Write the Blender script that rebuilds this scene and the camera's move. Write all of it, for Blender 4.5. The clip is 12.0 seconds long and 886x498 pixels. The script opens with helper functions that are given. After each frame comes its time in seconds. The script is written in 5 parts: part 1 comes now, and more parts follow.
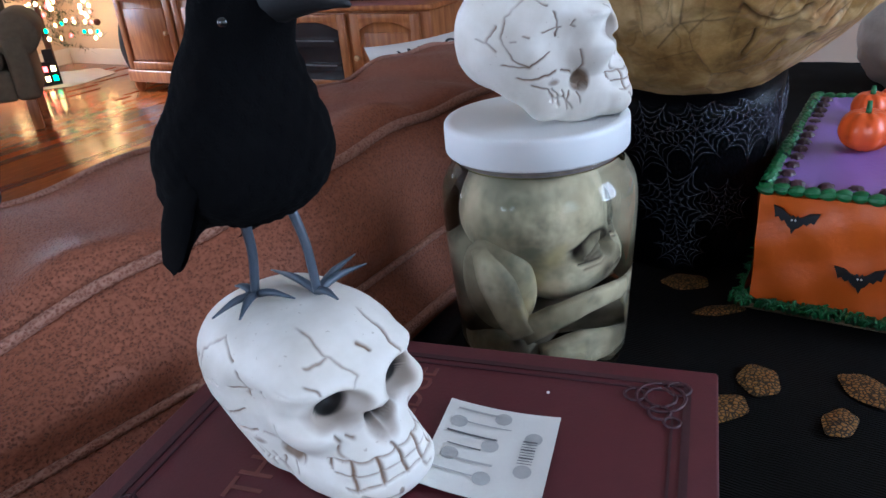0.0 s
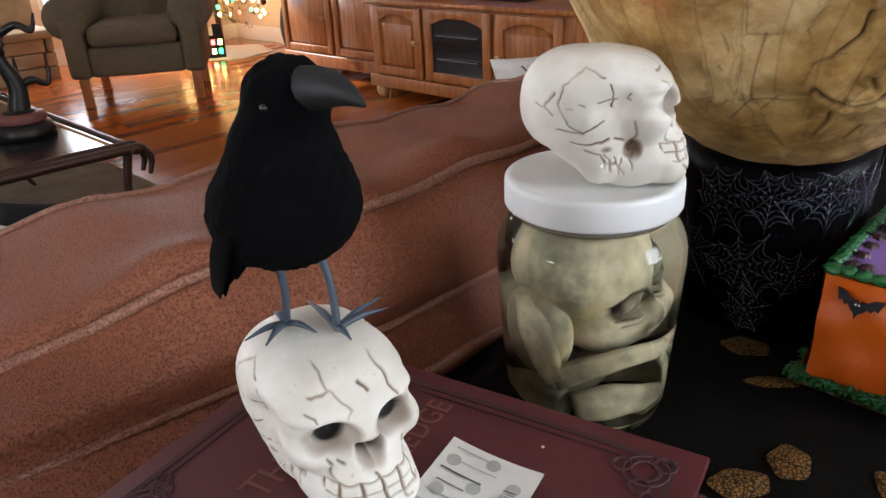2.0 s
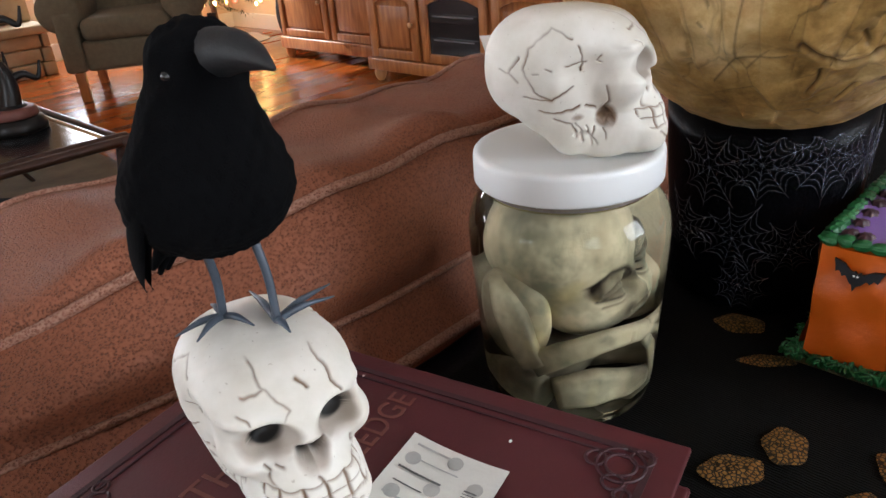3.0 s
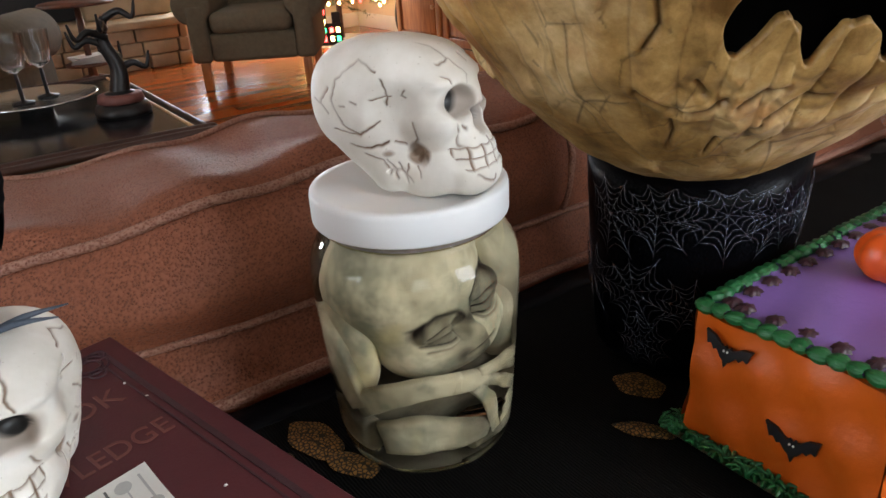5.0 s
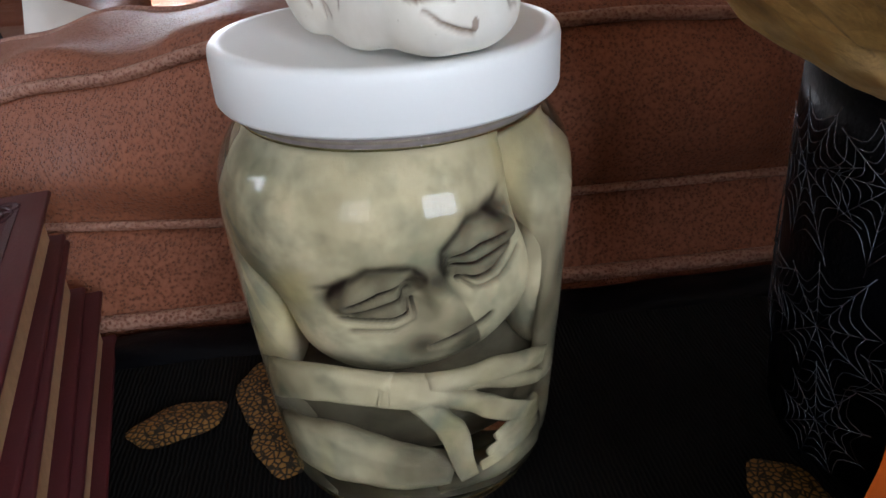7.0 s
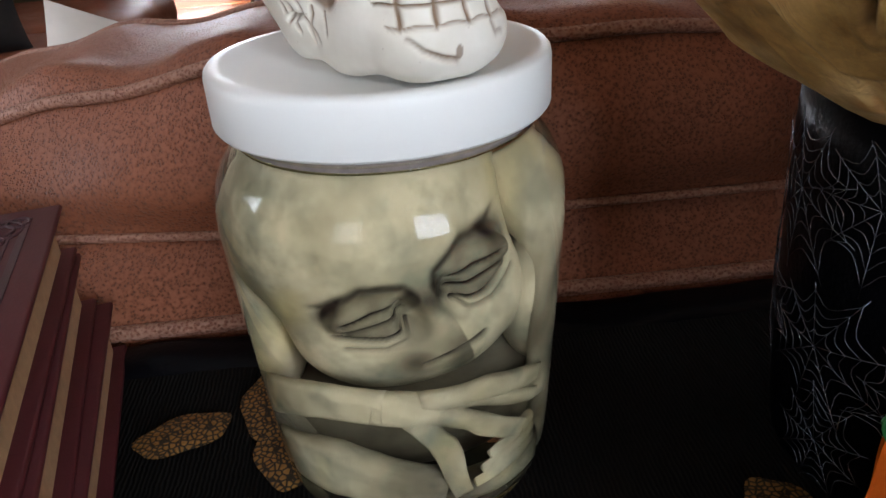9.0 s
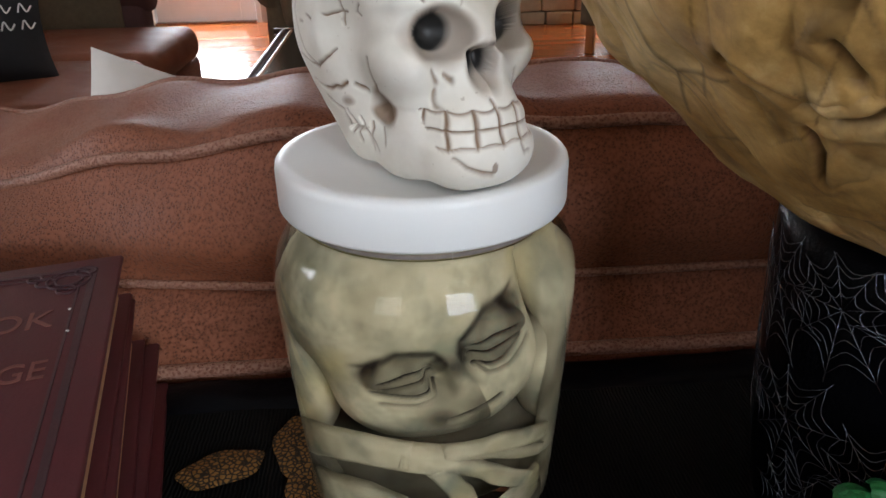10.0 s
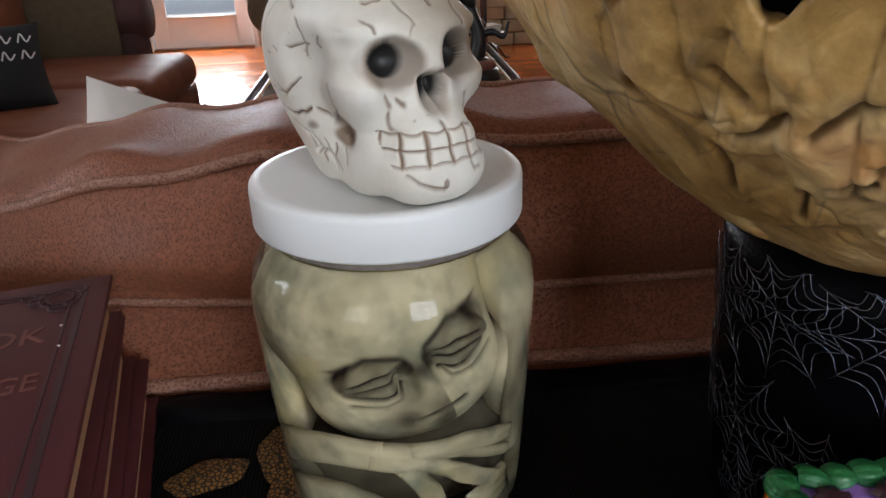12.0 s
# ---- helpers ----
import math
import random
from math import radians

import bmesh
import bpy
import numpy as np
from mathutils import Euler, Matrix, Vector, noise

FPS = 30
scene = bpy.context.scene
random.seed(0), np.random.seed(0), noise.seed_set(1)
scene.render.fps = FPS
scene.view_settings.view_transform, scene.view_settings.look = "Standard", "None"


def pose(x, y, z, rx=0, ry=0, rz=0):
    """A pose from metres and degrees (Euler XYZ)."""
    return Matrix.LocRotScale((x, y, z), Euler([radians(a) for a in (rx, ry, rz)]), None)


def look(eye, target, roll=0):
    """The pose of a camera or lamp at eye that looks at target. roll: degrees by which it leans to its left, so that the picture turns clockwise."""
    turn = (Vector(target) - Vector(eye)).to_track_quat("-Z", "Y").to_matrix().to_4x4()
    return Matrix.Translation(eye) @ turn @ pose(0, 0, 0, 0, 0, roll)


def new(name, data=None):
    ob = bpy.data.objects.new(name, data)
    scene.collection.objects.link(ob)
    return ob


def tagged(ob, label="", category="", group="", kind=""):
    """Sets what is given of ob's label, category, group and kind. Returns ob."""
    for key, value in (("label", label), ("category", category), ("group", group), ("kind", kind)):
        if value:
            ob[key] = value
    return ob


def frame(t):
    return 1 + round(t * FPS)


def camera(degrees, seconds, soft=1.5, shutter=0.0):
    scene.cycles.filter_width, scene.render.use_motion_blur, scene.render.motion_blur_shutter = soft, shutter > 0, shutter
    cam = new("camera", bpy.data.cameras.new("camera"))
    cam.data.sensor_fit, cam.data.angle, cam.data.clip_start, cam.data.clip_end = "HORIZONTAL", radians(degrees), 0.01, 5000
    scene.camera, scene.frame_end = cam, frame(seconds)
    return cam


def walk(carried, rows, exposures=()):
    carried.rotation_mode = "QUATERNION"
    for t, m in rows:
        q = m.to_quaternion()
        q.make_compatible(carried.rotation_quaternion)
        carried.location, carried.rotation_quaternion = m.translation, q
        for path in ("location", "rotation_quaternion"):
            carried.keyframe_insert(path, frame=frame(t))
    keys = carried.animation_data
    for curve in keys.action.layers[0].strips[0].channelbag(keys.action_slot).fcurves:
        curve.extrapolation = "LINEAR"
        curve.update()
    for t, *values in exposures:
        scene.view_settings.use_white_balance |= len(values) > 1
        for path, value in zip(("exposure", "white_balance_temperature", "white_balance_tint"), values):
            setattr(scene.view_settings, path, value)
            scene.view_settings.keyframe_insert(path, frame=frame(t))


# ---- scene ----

# camera and its walk
cam = camera(62.92, 12.0)
PATH = [
    (0.0, pose(-0.4327, -0.2092, 1.0653, 64.96, 5.10, -58.14)),
    (0.5, pose(-0.4276, -0.2500, 1.1001, 65.91, 2.67, -49.00)),
    (1.0, pose(-0.4226, -0.2689, 1.1154, 66.14, 0.87, -46.46)),
    (1.5, pose(-0.4022, -0.2798, 1.1126, 65.52, 3.74, -47.48)),
    (2.0, pose(-0.4150, -0.2632, 1.1038, 65.35, 2.49, -46.13)),
    (2.5, pose(-0.4061, -0.2699, 1.0959, 64.58, 3.56, -46.43)),
    (2.7, pose(-0.3925, -0.2624, 1.0899, 64.15, 4.22, -46.87)),
    (4.3, pose(-0.3117, -0.3104, 1.0845, 64.64, 2.86, -39.21)),
    (4.5, pose(-0.2873, -0.3421, 1.0874, 64.77, 2.99, -37.70)),
    (5.0, pose(-0.2252, -0.3639, 1.0850, 65.14, 3.27, -35.78)),
    (5.5, pose(-0.1447, -0.2986, 1.0620, 64.85, 1.55, -33.70)),
    (6.0, pose(-0.0820, -0.2788, 1.0018, 61.86, 2.12, -28.69)),
    (6.5, pose(-0.0099, -0.2720, 1.0022, 61.04, 1.42, -14.57)),
    (7.0, pose(-0.0111, -0.2646, 0.9907, 61.11, 2.53, -7.42)),
    (9.0, pose(0.0003, -0.2653, 0.9971, 61.35, 3.27, -5.76)),
    (9.5, pose(-0.0012, -0.2755, 1.0133, 62.68, 2.84, -5.65)),
    (10.0, pose(-0.0123, -0.2967, 1.0324, 64.24, 0.95, -4.43)),
    (10.5, pose(-0.0115, -0.3124, 1.0453, 66.12, 1.27, -4.24)),
    (11.0, pose(-0.0119, -0.3126, 1.0375, 65.96, 2.04, -4.10)),
    (11.5, pose(-0.0069, -0.3103, 1.0349, 65.57, 2.47, -4.15)),
    (12.0, pose(0.0030, -0.3187, 1.0381, 65.73, 2.00, -4.79)),
]
walk(cam, PATH, [(0.0, -0.05, 5000, 10), (0.45, 0.03, 5400, 10), (0.8, 0.06, 5800, 10), (2.5, 0.1, 6150, 10), (5.0, -0.05, 6250, 10), (5.6, -0.35, 6200, 10), (6.1, -0.4, 6050, 10), (6.5, 0.2, 6000, 10), (7.0, -0.12, 5950, 10), (9.2, -0.05, 6150, 10), (9.8, -0.22, 6200, 10), (12.0, -0.33, 6200, 10)])

# ---- light ----
world = bpy.data.worlds.new("sky")
scene.world = world
world.use_nodes = True
sky = world.node_tree.nodes.new("ShaderNodeTexSky")
sky.sky_type, sky.sun_disc, sky.sun_elevation, sky.sun_rotation = "NISHITA", False, radians(38), radians(-20)
world.node_tree.links.new(sky.outputs[0], world.node_tree.nodes["Background"].inputs[0])
world.node_tree.nodes["Background"].inputs[1].default_value = 0.12


def lamp(name, kind, m, energy, color, **settings):
    data = bpy.data.lights.new(name, kind)
    data.energy, data.color = energy, color
    if kind == "AREA":
        data.shape, data.size, data.size_y = "RECTANGLE", settings["size"], settings["size_y"]
    else:
        data.angle = settings["angle"]
    ob = new(name, data)
    ob.matrix_world = m
    return ob


# the sun comes in low through the glazed back door
lamp("sun", "SUN", look((-2.6, 12.0, 3.9), (-1.1, 5.6, 0.0)), 6.0, (1.0, 0.95, 0.88), angle=radians(0.6))
# daylight of the windows behind the camera, the glazed door and the far window
lamp("window_daylight", "AREA", look((0.95, -2.38, 1.525), (0.95, 0.0, 1.525)), 62, (0.88, 0.94, 1.0), size=1.0, size_y=1.2)
lamp("window_daylight", "AREA", look((-1.3, -2.38, 1.525), (-1.3, 0.0, 1.525)), 6, (0.88, 0.94, 1.0), size=0.5, size_y=0.9)
# this one is fill added from the west, where no window is known
lamp("west_window_daylight", "AREA", look((-3.80, 0.7, 1.525), (0.0, 0.7, 1.525)), 75, (0.90, 0.95, 1.0), size=1.0, size_y=1.2)
lamp("door_daylight", "AREA", look((-1.68, 6.9, 1.2), (-1.0, 3.0, 0.2)), 90, (0.95, 0.97, 1.0), size=0.7, size_y=1.5)
lamp("far_window_daylight", "AREA", look((2.3, 6.95, 1.3), (1.6, 3.0, 0.3)), 45, (0.95, 0.97, 1.0), size=0.7, size_y=1.3)



# ---- materials ----
class Nodes:
    """A node material under construction."""

    def __init__(self, name, rough=0.6, metal=0.0, color=(0.5, 0.5, 0.5), **inputs):
        self.m = bpy.data.materials.new(name)
        self.m.use_nodes = True
        self.t = self.m.node_tree
        self.b = self.t.nodes["Principled BSDF"]
        self.put("Base Color", (*color, 1))
        self.put("Roughness", rough)
        self.put("Metallic", metal)
        for key, value in inputs.items():
            self.put(key.replace("_", " ").title().replace("Ior", "IOR"), value)
        self.c = self.node("ShaderNodeTexCoord").outputs["Object"]

    def put(self, key, value):
        socket = self.b.inputs[key]
        if isinstance(value, bpy.types.NodeSocket):
            self.t.links.new(value, socket)
        else:
            socket.default_value = value

    def node(self, kind, **inputs):
        n = self.t.nodes.new(kind)
        for key, value in inputs.items():
            if isinstance(value, bpy.types.NodeSocket):
                self.t.links.new(value, n.inputs[key])
            else:
                n.inputs[key].default_value = value
        return n

    def noise(self, scale, detail=4.0, rough=0.55):
        return self.node("ShaderNodeTexNoise", Vector=self.c, Scale=scale, Detail=detail, Roughness=rough).outputs[0]

    def voronoi(self, scale, feature="F1"):
        n = self.node("ShaderNodeTexVoronoi", Vector=self.c, Scale=scale)
        n.feature = feature
        return n.outputs["Distance"]

    def ramp(self, fac, *stops):
        n = self.node("ShaderNodeValToRGB", Fac=fac)
        while len(n.color_ramp.elements) < len(stops):
            n.color_ramp.elements.new(0.5)
        for e, (at, color) in zip(n.color_ramp.elements, stops):
            e.position, e.color = at, (*color, 1)
        return n.outputs[0]

    def mix(self, fac, a, b):
        n = self.t.nodes.new("ShaderNodeMix")
        n.data_type = "RGBA"
        for i, value in ((0, fac), (6, a), (7, b)):
            if isinstance(value, bpy.types.NodeSocket):
                self.t.links.new(value, n.inputs[i])
            else:
                n.inputs[i].default_value = value if i == 0 else (*value, 1)
        return n.outputs[2]

    def attribute(self, name):
        n = self.t.nodes.new("ShaderNodeAttribute")
        n.attribute_name = name
        return n.outputs["Fac"]

    def bump(self, height, strength=0.3, distance=0.002):
        n = self.node("ShaderNodeBump", Height=height, Strength=strength, Distance=distance)
        self.put("Normal", n.outputs[0])
        return self


def simple(name, color, rough=0.6, metal=0.0, scale=60.0, vary=0.25, relief=0.0005, gloss=0.5, **inputs):
    """A plain surface with slight blotches and grain."""
    n = Nodes(name, rough, metal, color, **inputs)
    n.put("Specular IOR Level", gloss)
    dark = tuple(v * (1 - vary) for v in color)
    light = tuple(min(1, v * (1 + vary * 0.6)) for v in color)
    n.put("Base Color", n.mix(n.noise(scale * 6, 3), n.ramp(n.noise(scale, 5), (0.3, dark), (0.7, light)), color))
    return n.bump(n.noise(scale * 8, 4), 0.35, relief).m


def leather(name, base, pale, dark):
    """Brown leather with small dark pits."""
    n = Nodes(name, 0.42)
    wobble = n.node("ShaderNodeTexNoise", Vector=n.c, Scale=420.0, Detail=2.0).outputs["Color"]
    bent = n.t.nodes.new("ShaderNodeMix")
    bent.data_type, bent.inputs[0].default_value = "RGBA", 0.003
    n.t.links.new(n.c, bent.inputs[6])
    n.t.links.new(wobble, bent.inputs[7])
    pits = n.node("ShaderNodeTexVoronoi", Vector=bent.outputs[2], Scale=470.0).outputs["Distance"]
    cell = n.ramp(pits, (0.10, dark), (0.38, base), (0.75, pale))
    worn = n.ramp(n.noise(5.0, 5), (0.35, tuple(v * 0.75 for v in base)), (0.62, tuple(v * 1.25 for v in base)))
    n.put("Base Color", n.mix(0.32, cell, worn))
    n.put("Roughness", n.ramp(n.noise(9.0, 4), (0.3, (0.48,) * 3), (0.7, (0.66,) * 3)))
    n.put("Specular IOR Level", 0.30)
    return n.bump(n.ramp(pits, (0.15, (0, 0, 0)), (0.5, (1, 1, 1))), 0.8, 0.0010).m


def planks(name, along_x):
    n = Nodes(name, 0.16)
    brick = n.t.nodes.new("ShaderNodeTexBrick")
    n.t.links.new(n.c, brick.inputs["Vector"])
    for key, value in (("Scale", 1.0), ("Brick Width", 1.1), ("Row Height", 0.057), ("Mortar Size", 0.0011), ("Bias", 0.0)):
        brick.inputs[key].default_value = value
    brick.inputs["Color1"].default_value = (0.36, 0.115, 0.028, 1)
    brick.inputs["Color2"].default_value = (0.26, 0.075, 0.018, 1)
    brick.inputs["Mortar"].default_value = (0.06, 0.02, 0.008, 1)
    stretch = n.node("ShaderNodeMapping", Vector=n.c)
    stretch.inputs["Scale"].default_value = (2.0, 45.0, 1.0)
    grain = n.node("ShaderNodeTexNoise", Vector=stretch.outputs[0], Scale=3.0, Detail=6.0).outputs[0]
    n.put("Base Color", n.mix(n.ramp(grain, (0.4, (0, 0, 0)), (0.75, (0.55,) * 3)), brick.outputs[0], (0.16, 0.045, 0.012)))
    n.put("Roughness", n.ramp(n.noise(3.0), (0.3, (0.10,) * 3), (0.8, (0.24,) * 3)))
    return n.bump(brick.outputs["Fac"], -0.2, 0.001).m


def wood(name, base, dark, scale=9.0, rough=0.38):
    n = Nodes(name, rough)
    stretch = n.node("ShaderNodeMapping", Vector=n.c)
    stretch.inputs["Scale"].default_value = (1.0, 1.0, 0.12)
    grain = n.node("ShaderNodeTexNoise", Vector=stretch.outputs[0], Scale=scale * 4, Detail=6.0).outputs[0]
    n.put("Base Color", n.ramp(grain, (0.35, dark), (0.65, base)))
    return n.bump(grain, 0.15, 0.001).m


def ceramic():
    """Ivory glazed skull with brown antiquing rubbed into its cracks."""
    n = Nodes("ivory_ceramic", 0.46)
    base = n.ramp(n.noise(38.0, 5), (0.3, (0.68, 0.64, 0.55)), (0.65, (0.83, 0.80, 0.73)))
    speck = n.ramp(n.noise(420.0, 2), (0.70, (0, 0, 0)), (0.76, (0.6,) * 3))
    base = n.mix(speck, base, (0.42, 0.36, 0.28))
    base = n.mix(n.attribute("stain_shade"), base, (0.16, 0.078, 0.026))
    # near black painted in for the shade deep in eye and nose sockets
    n.put("Base Color", n.mix(n.attribute("hole_shade"), base, (0.010, 0.009, 0.008)))
    return n.bump(n.noise(160.0, 4), 0.2, 0.0006).m


def crumpled():
    """Stiff crumpled paper washed with ochre and brown paint."""
    n = Nodes("painted_papier_mache", 0.48)
    shift = n.node("ShaderNodeTexNoise", Vector=n.c, Scale=14.0, Detail=3.0).outputs["Color"]
    warp = n.node("ShaderNodeMix")
    warp.data_type, warp.inputs[0].default_value = "RGBA", 0.055
    n.t.links.new(n.c, warp.inputs[6])
    n.t.links.new(shift, warp.inputs[7])
    folds = n.node("ShaderNodeMapping", Vector=warp.outputs[2])
    folds.inputs["Scale"].default_value = (1.0, 1.0, 0.6)
    big = n.node("ShaderNodeTexNoise", Vector=folds.outputs[0], Scale=13.0, Detail=4.0, Roughness=0.55, Distortion=0.4).outputs[0]
    small = n.node("ShaderNodeTexNoise", Vector=folds.outputs[0], Scale=34.0, Detail=4.0, Roughness=0.55, Distortion=0.5).outputs[0]
    fold = n.ramp(big, (0.36, (1, 1, 1)), (0.47, (0.55,) * 3), (0.50, (0, 0, 0)), (0.53, (0.5,) * 3), (0.66, (0.9,) * 3))
    fold2 = n.ramp(small, (0.36, (0.9,) * 3), (0.50, (0.1,) * 3), (0.62, (0.9,) * 3))
    wash = n.ramp(n.noise(11.0, 8, 0.68), (0.34, (0.17, 0.085, 0.020)), (0.47, (0.45, 0.27, 0.085)), (0.62, (0.76, 0.56, 0.27)))
    warm = n.ramp(n.noise(15.0, 3), (0.58, (0, 0, 0)), (0.70, (0.5,) * 3))
    wash = n.mix(warm, wash, (0.46, 0.16, 0.04))
    # fold and crease shade is mixed into the colour as dark brown
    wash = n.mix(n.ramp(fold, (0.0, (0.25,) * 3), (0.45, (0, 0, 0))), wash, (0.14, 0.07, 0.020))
    n.put("Base Color", n.mix(n.attribute("stain_shade"), wash, (0.11, 0.06, 0.018)))
    n.put("Specular IOR Level", 0.4)
    height = n.mix(0.3, fold, fold2)
    return n.bump(n.mix(0.15, height, n.noise(140.0, 6, 0.65)), 0.4, 0.004).m


def gold_lace():
    n = Nodes("gold_lace", 0.45, 0.35)
    net = n.voronoi(330.0, "DISTANCE_TO_EDGE")
    n.put("Base Color", n.ramp(net, (0.08, (0.02, 0.014, 0.008)), (0.2, (0.30, 0.155, 0.04))))
    return n.bump(net, 0.8, 0.001).m


def black_net():
    n = Nodes("black_net_cloth", 0.85)
    wave = n.node("ShaderNodeTexWave", Vector=n.c, Scale=140.0, Distortion=3.0, Detail=2.0).outputs[0]
    n.put("Base Color", n.mix(n.noise(12.0), n.ramp(wave, (0.3, (0.002, 0.002, 0.002)), (0.8, (0.015, 0.013, 0.011))), (0.004, 0.004, 0.004)))
    n.put("Specular IOR Level", 0.06)
    return n.bump(wave, 0.6, 0.0008).m


def doll_skin():
    n = Nodes("greenish_rubber", 0.5)
    n.put("Specular IOR Level", 0.05)
    tone = n.ramp(n.noise(24.0, 5), (0.30, (0.19, 0.17, 0.13)), (0.47, (0.40, 0.35, 0.29)), (0.68, (0.60, 0.53, 0.46)))
    smoke = n.ramp(n.noise(30.0, 6, 0.62), (0.48, (0, 0, 0)), (0.66, (0.7,) * 3))
    tone = n.mix(smoke, tone, (0.13, 0.15, 0.14))
    warm = n.ramp(n.noise(19.0, 2), (0.58, (0, 0, 0)), (0.72, (0.5,) * 3))
    tone = n.mix(warm, tone, (0.52, 0.42, 0.20))
    # dark colour for face marks and for shade painted on torso and rear legs
    n.put("Base Color", n.mix(n.attribute("stain_shade"), tone, (0.014, 0.009, 0.009)))
    return n.bump(n.noise(110.0, 6, 0.65), 0.5, 0.0016).m


def clear(name, color, ior, rough=0.0):
    n = Nodes(name, rough, 0.0, color)
    n.put("IOR", ior)
    n.put("Transmission Weight", 1.0)
    return n.m


def glow(name, color, strength):
    n = Nodes(name, 0.5, 0.0, (0.02, 0.02, 0.02))
    n.put("Emission Color", (*color, 1))
    n.put("Emission Strength", strength)
    return n.m


LEATHER = leather("brown_leather", (0.195, 0.060, 0.027), (0.265, 0.098, 0.052), (0.058, 0.017, 0.008))
LEATHER_TAN = leather("tan_leather", (0.30, 0.135, 0.072), (0.36, 0.18, 0.105), (0.20, 0.085, 0.045))
PIPING = leather("leather_piping", (0.25, 0.105, 0.065), (0.36, 0.20, 0.145), (0.10, 0.035, 0.02))
FLOOR = planks("orange_hardwood", True)
WALL = simple("cream_wall_paint", (0.70, 0.58, 0.46), 0.75, 0, 3.0, 0.06)
WHITE = simple("white_gloss_paint", (0.80, 0.79, 0.77), 0.35, 0, 8.0, 0.05)
CEIL = simple("ceiling_paint", (0.78, 0.77, 0.74), 0.9, 0, 4.0, 0.05)
PINE = wood("orange_pine", (0.46, 0.18, 0.052), (0.28, 0.09, 0.022))
PINE_PALE = wood("pale_pine_knob", (0.58, 0.34, 0.16), (0.44, 0.23, 0.09))
DARKWOOD = wood("dark_wood", (0.13, 0.05, 0.022), (0.06, 0.02, 0.01))
OLIVE = simple("olive_upholstery", (0.125, 0.095, 0.055), 0.9, 0, 30.0, 0.3, 0.0012)
MAROON_CHAIR = simple("maroon_upholstery", (0.075, 0.030, 0.028), 0.7, 0, 20.0, 0.3)
PALE_CLOTH = simple("pale_throw", (0.52, 0.50, 0.48), 0.9, 0, 20.0, 0.2)
CERAMIC = ceramic()
# near black as painted shade for the inside of the pumpkin shell
INSIDE_SHADE = simple("inside_shade", (0.018, 0.016, 0.014), 0.8)
PAPER_MACHE = crumpled()
PALE_MACHE = simple("pale_papier_mache", (0.52, 0.50, 0.45), 0.75, 0, 14.0, 0.4, 0.004)
LID = simple("white_plastic", (0.80, 0.81, 0.80), 0.42, 0, 20.0, 0.03, 0.0001)
JAR = clear("filled_clear_jar", (0.95, 0.92, 0.60), 1.36)
SKIN = doll_skin()
FELT = simple("black_plush", (0.0035, 0.0035, 0.004), 1.0, 0, 140.0, 0.4, 0.002, 0.06)
FEATHER = simple("black_feather", (0.003, 0.003, 0.0035), 1.0, 0, 90.0, 0.4, 0.0005, 0.05)
BEAK = simple("black_horn", (0.008, 0.008, 0.009), 0.6, 0, 90.0, 0.3)
LEG = simple("slate_blue_wire", (0.060, 0.078, 0.105), 0.42, 0.1, 120.0, 0.2)
EYE = simple("black_glass_eye", (0.01, 0.01, 0.01), 0.05)
CLOTH_RED = simple("maroon_book_cloth", (0.075, 0.0075, 0.012), 0.55, 0, 70.0, 0.22, 0.0004)
CLOTH_DARK = simple("embossed_border", (0.040, 0.009, 0.014), 0.5, 0, 90.0, 0.3)
GILT = simple("dull_gilt", (0.17, 0.058, 0.044), 0.55, 0.1, 90.0, 0.3)
PAGES = simple("yellowed_page_edges", (0.50, 0.30, 0.16), 0.85, 0, 200.0, 0.25)
PAPER = simple("paper_label", (0.72, 0.71, 0.66), 0.75, 0, 60.0, 0.08)
INK = simple("grey_ink", (0.13, 0.13, 0.13), 0.8)
PALE_INK = simple("pale_grey_ink", (0.44, 0.44, 0.42), 0.8)
ORANGE_ICING = simple("orange_icing", (0.58, 0.105, 0.005), 0.42, 0, 26.0, 0.12, 0.0012)
PURPLE_ICING = simple("purple_icing", (0.24, 0.13, 0.42), 0.42, 0, 26.0, 0.12, 0.001)
GREEN_ICING = simple("green_icing", (0.016, 0.13, 0.035), 0.4, 0, 120.0, 0.35, 0.001)
CHOCOLATE = simple("dark_brown_icing", (0.045, 0.014, 0.022), 0.4, 0, 120.0, 0.3)
PUMPKIN_ICING = simple("candy_pumpkin", (0.80, 0.11, 0.012), 0.35, 0, 80.0, 0.15)
BLACK_SUGAR = simple("black_sugar", (0.008, 0.008, 0.009), 0.55)
BOARD = simple("foil_board", (0.16, 0.12, 0.07), 0.4, 0.4, 60.0, 0.3)
BLACK_FABRIC = simple("black_satin", (0.0018, 0.0018, 0.0028), 0.34, 0, 40.0, 0.4, 0.001, 0.10)
SILVER = simple("silver_glitter_thread", (0.15, 0.165, 0.20), 0.24, 1.0, 900.0, 0.9, 0.004)
NET = black_net()
LACE = gold_lace()
IRON = simple("black_iron", (0.018, 0.016, 0.015), 0.4, 0.5, 60.0, 0.3)
BRONZE = simple("brown_iron", (0.060, 0.028, 0.018), 0.38, 0.4, 30.0, 0.4)
GLASS = clear("clear_glass", (0.95, 0.97, 0.97), 1.45)
PLATE = simple("silver_plate", (0.72, 0.72, 0.70), 0.12, 0.9, 40.0, 0.1)
STONE = simple("hearth_stone", (0.40, 0.31, 0.20), 0.85, 0, 7.0, 0.4, 0.004)
RUG = simple("mottled_rug", (0.14, 0.10, 0.055), 0.95, 0, 9.0, 0.6, 0.003)
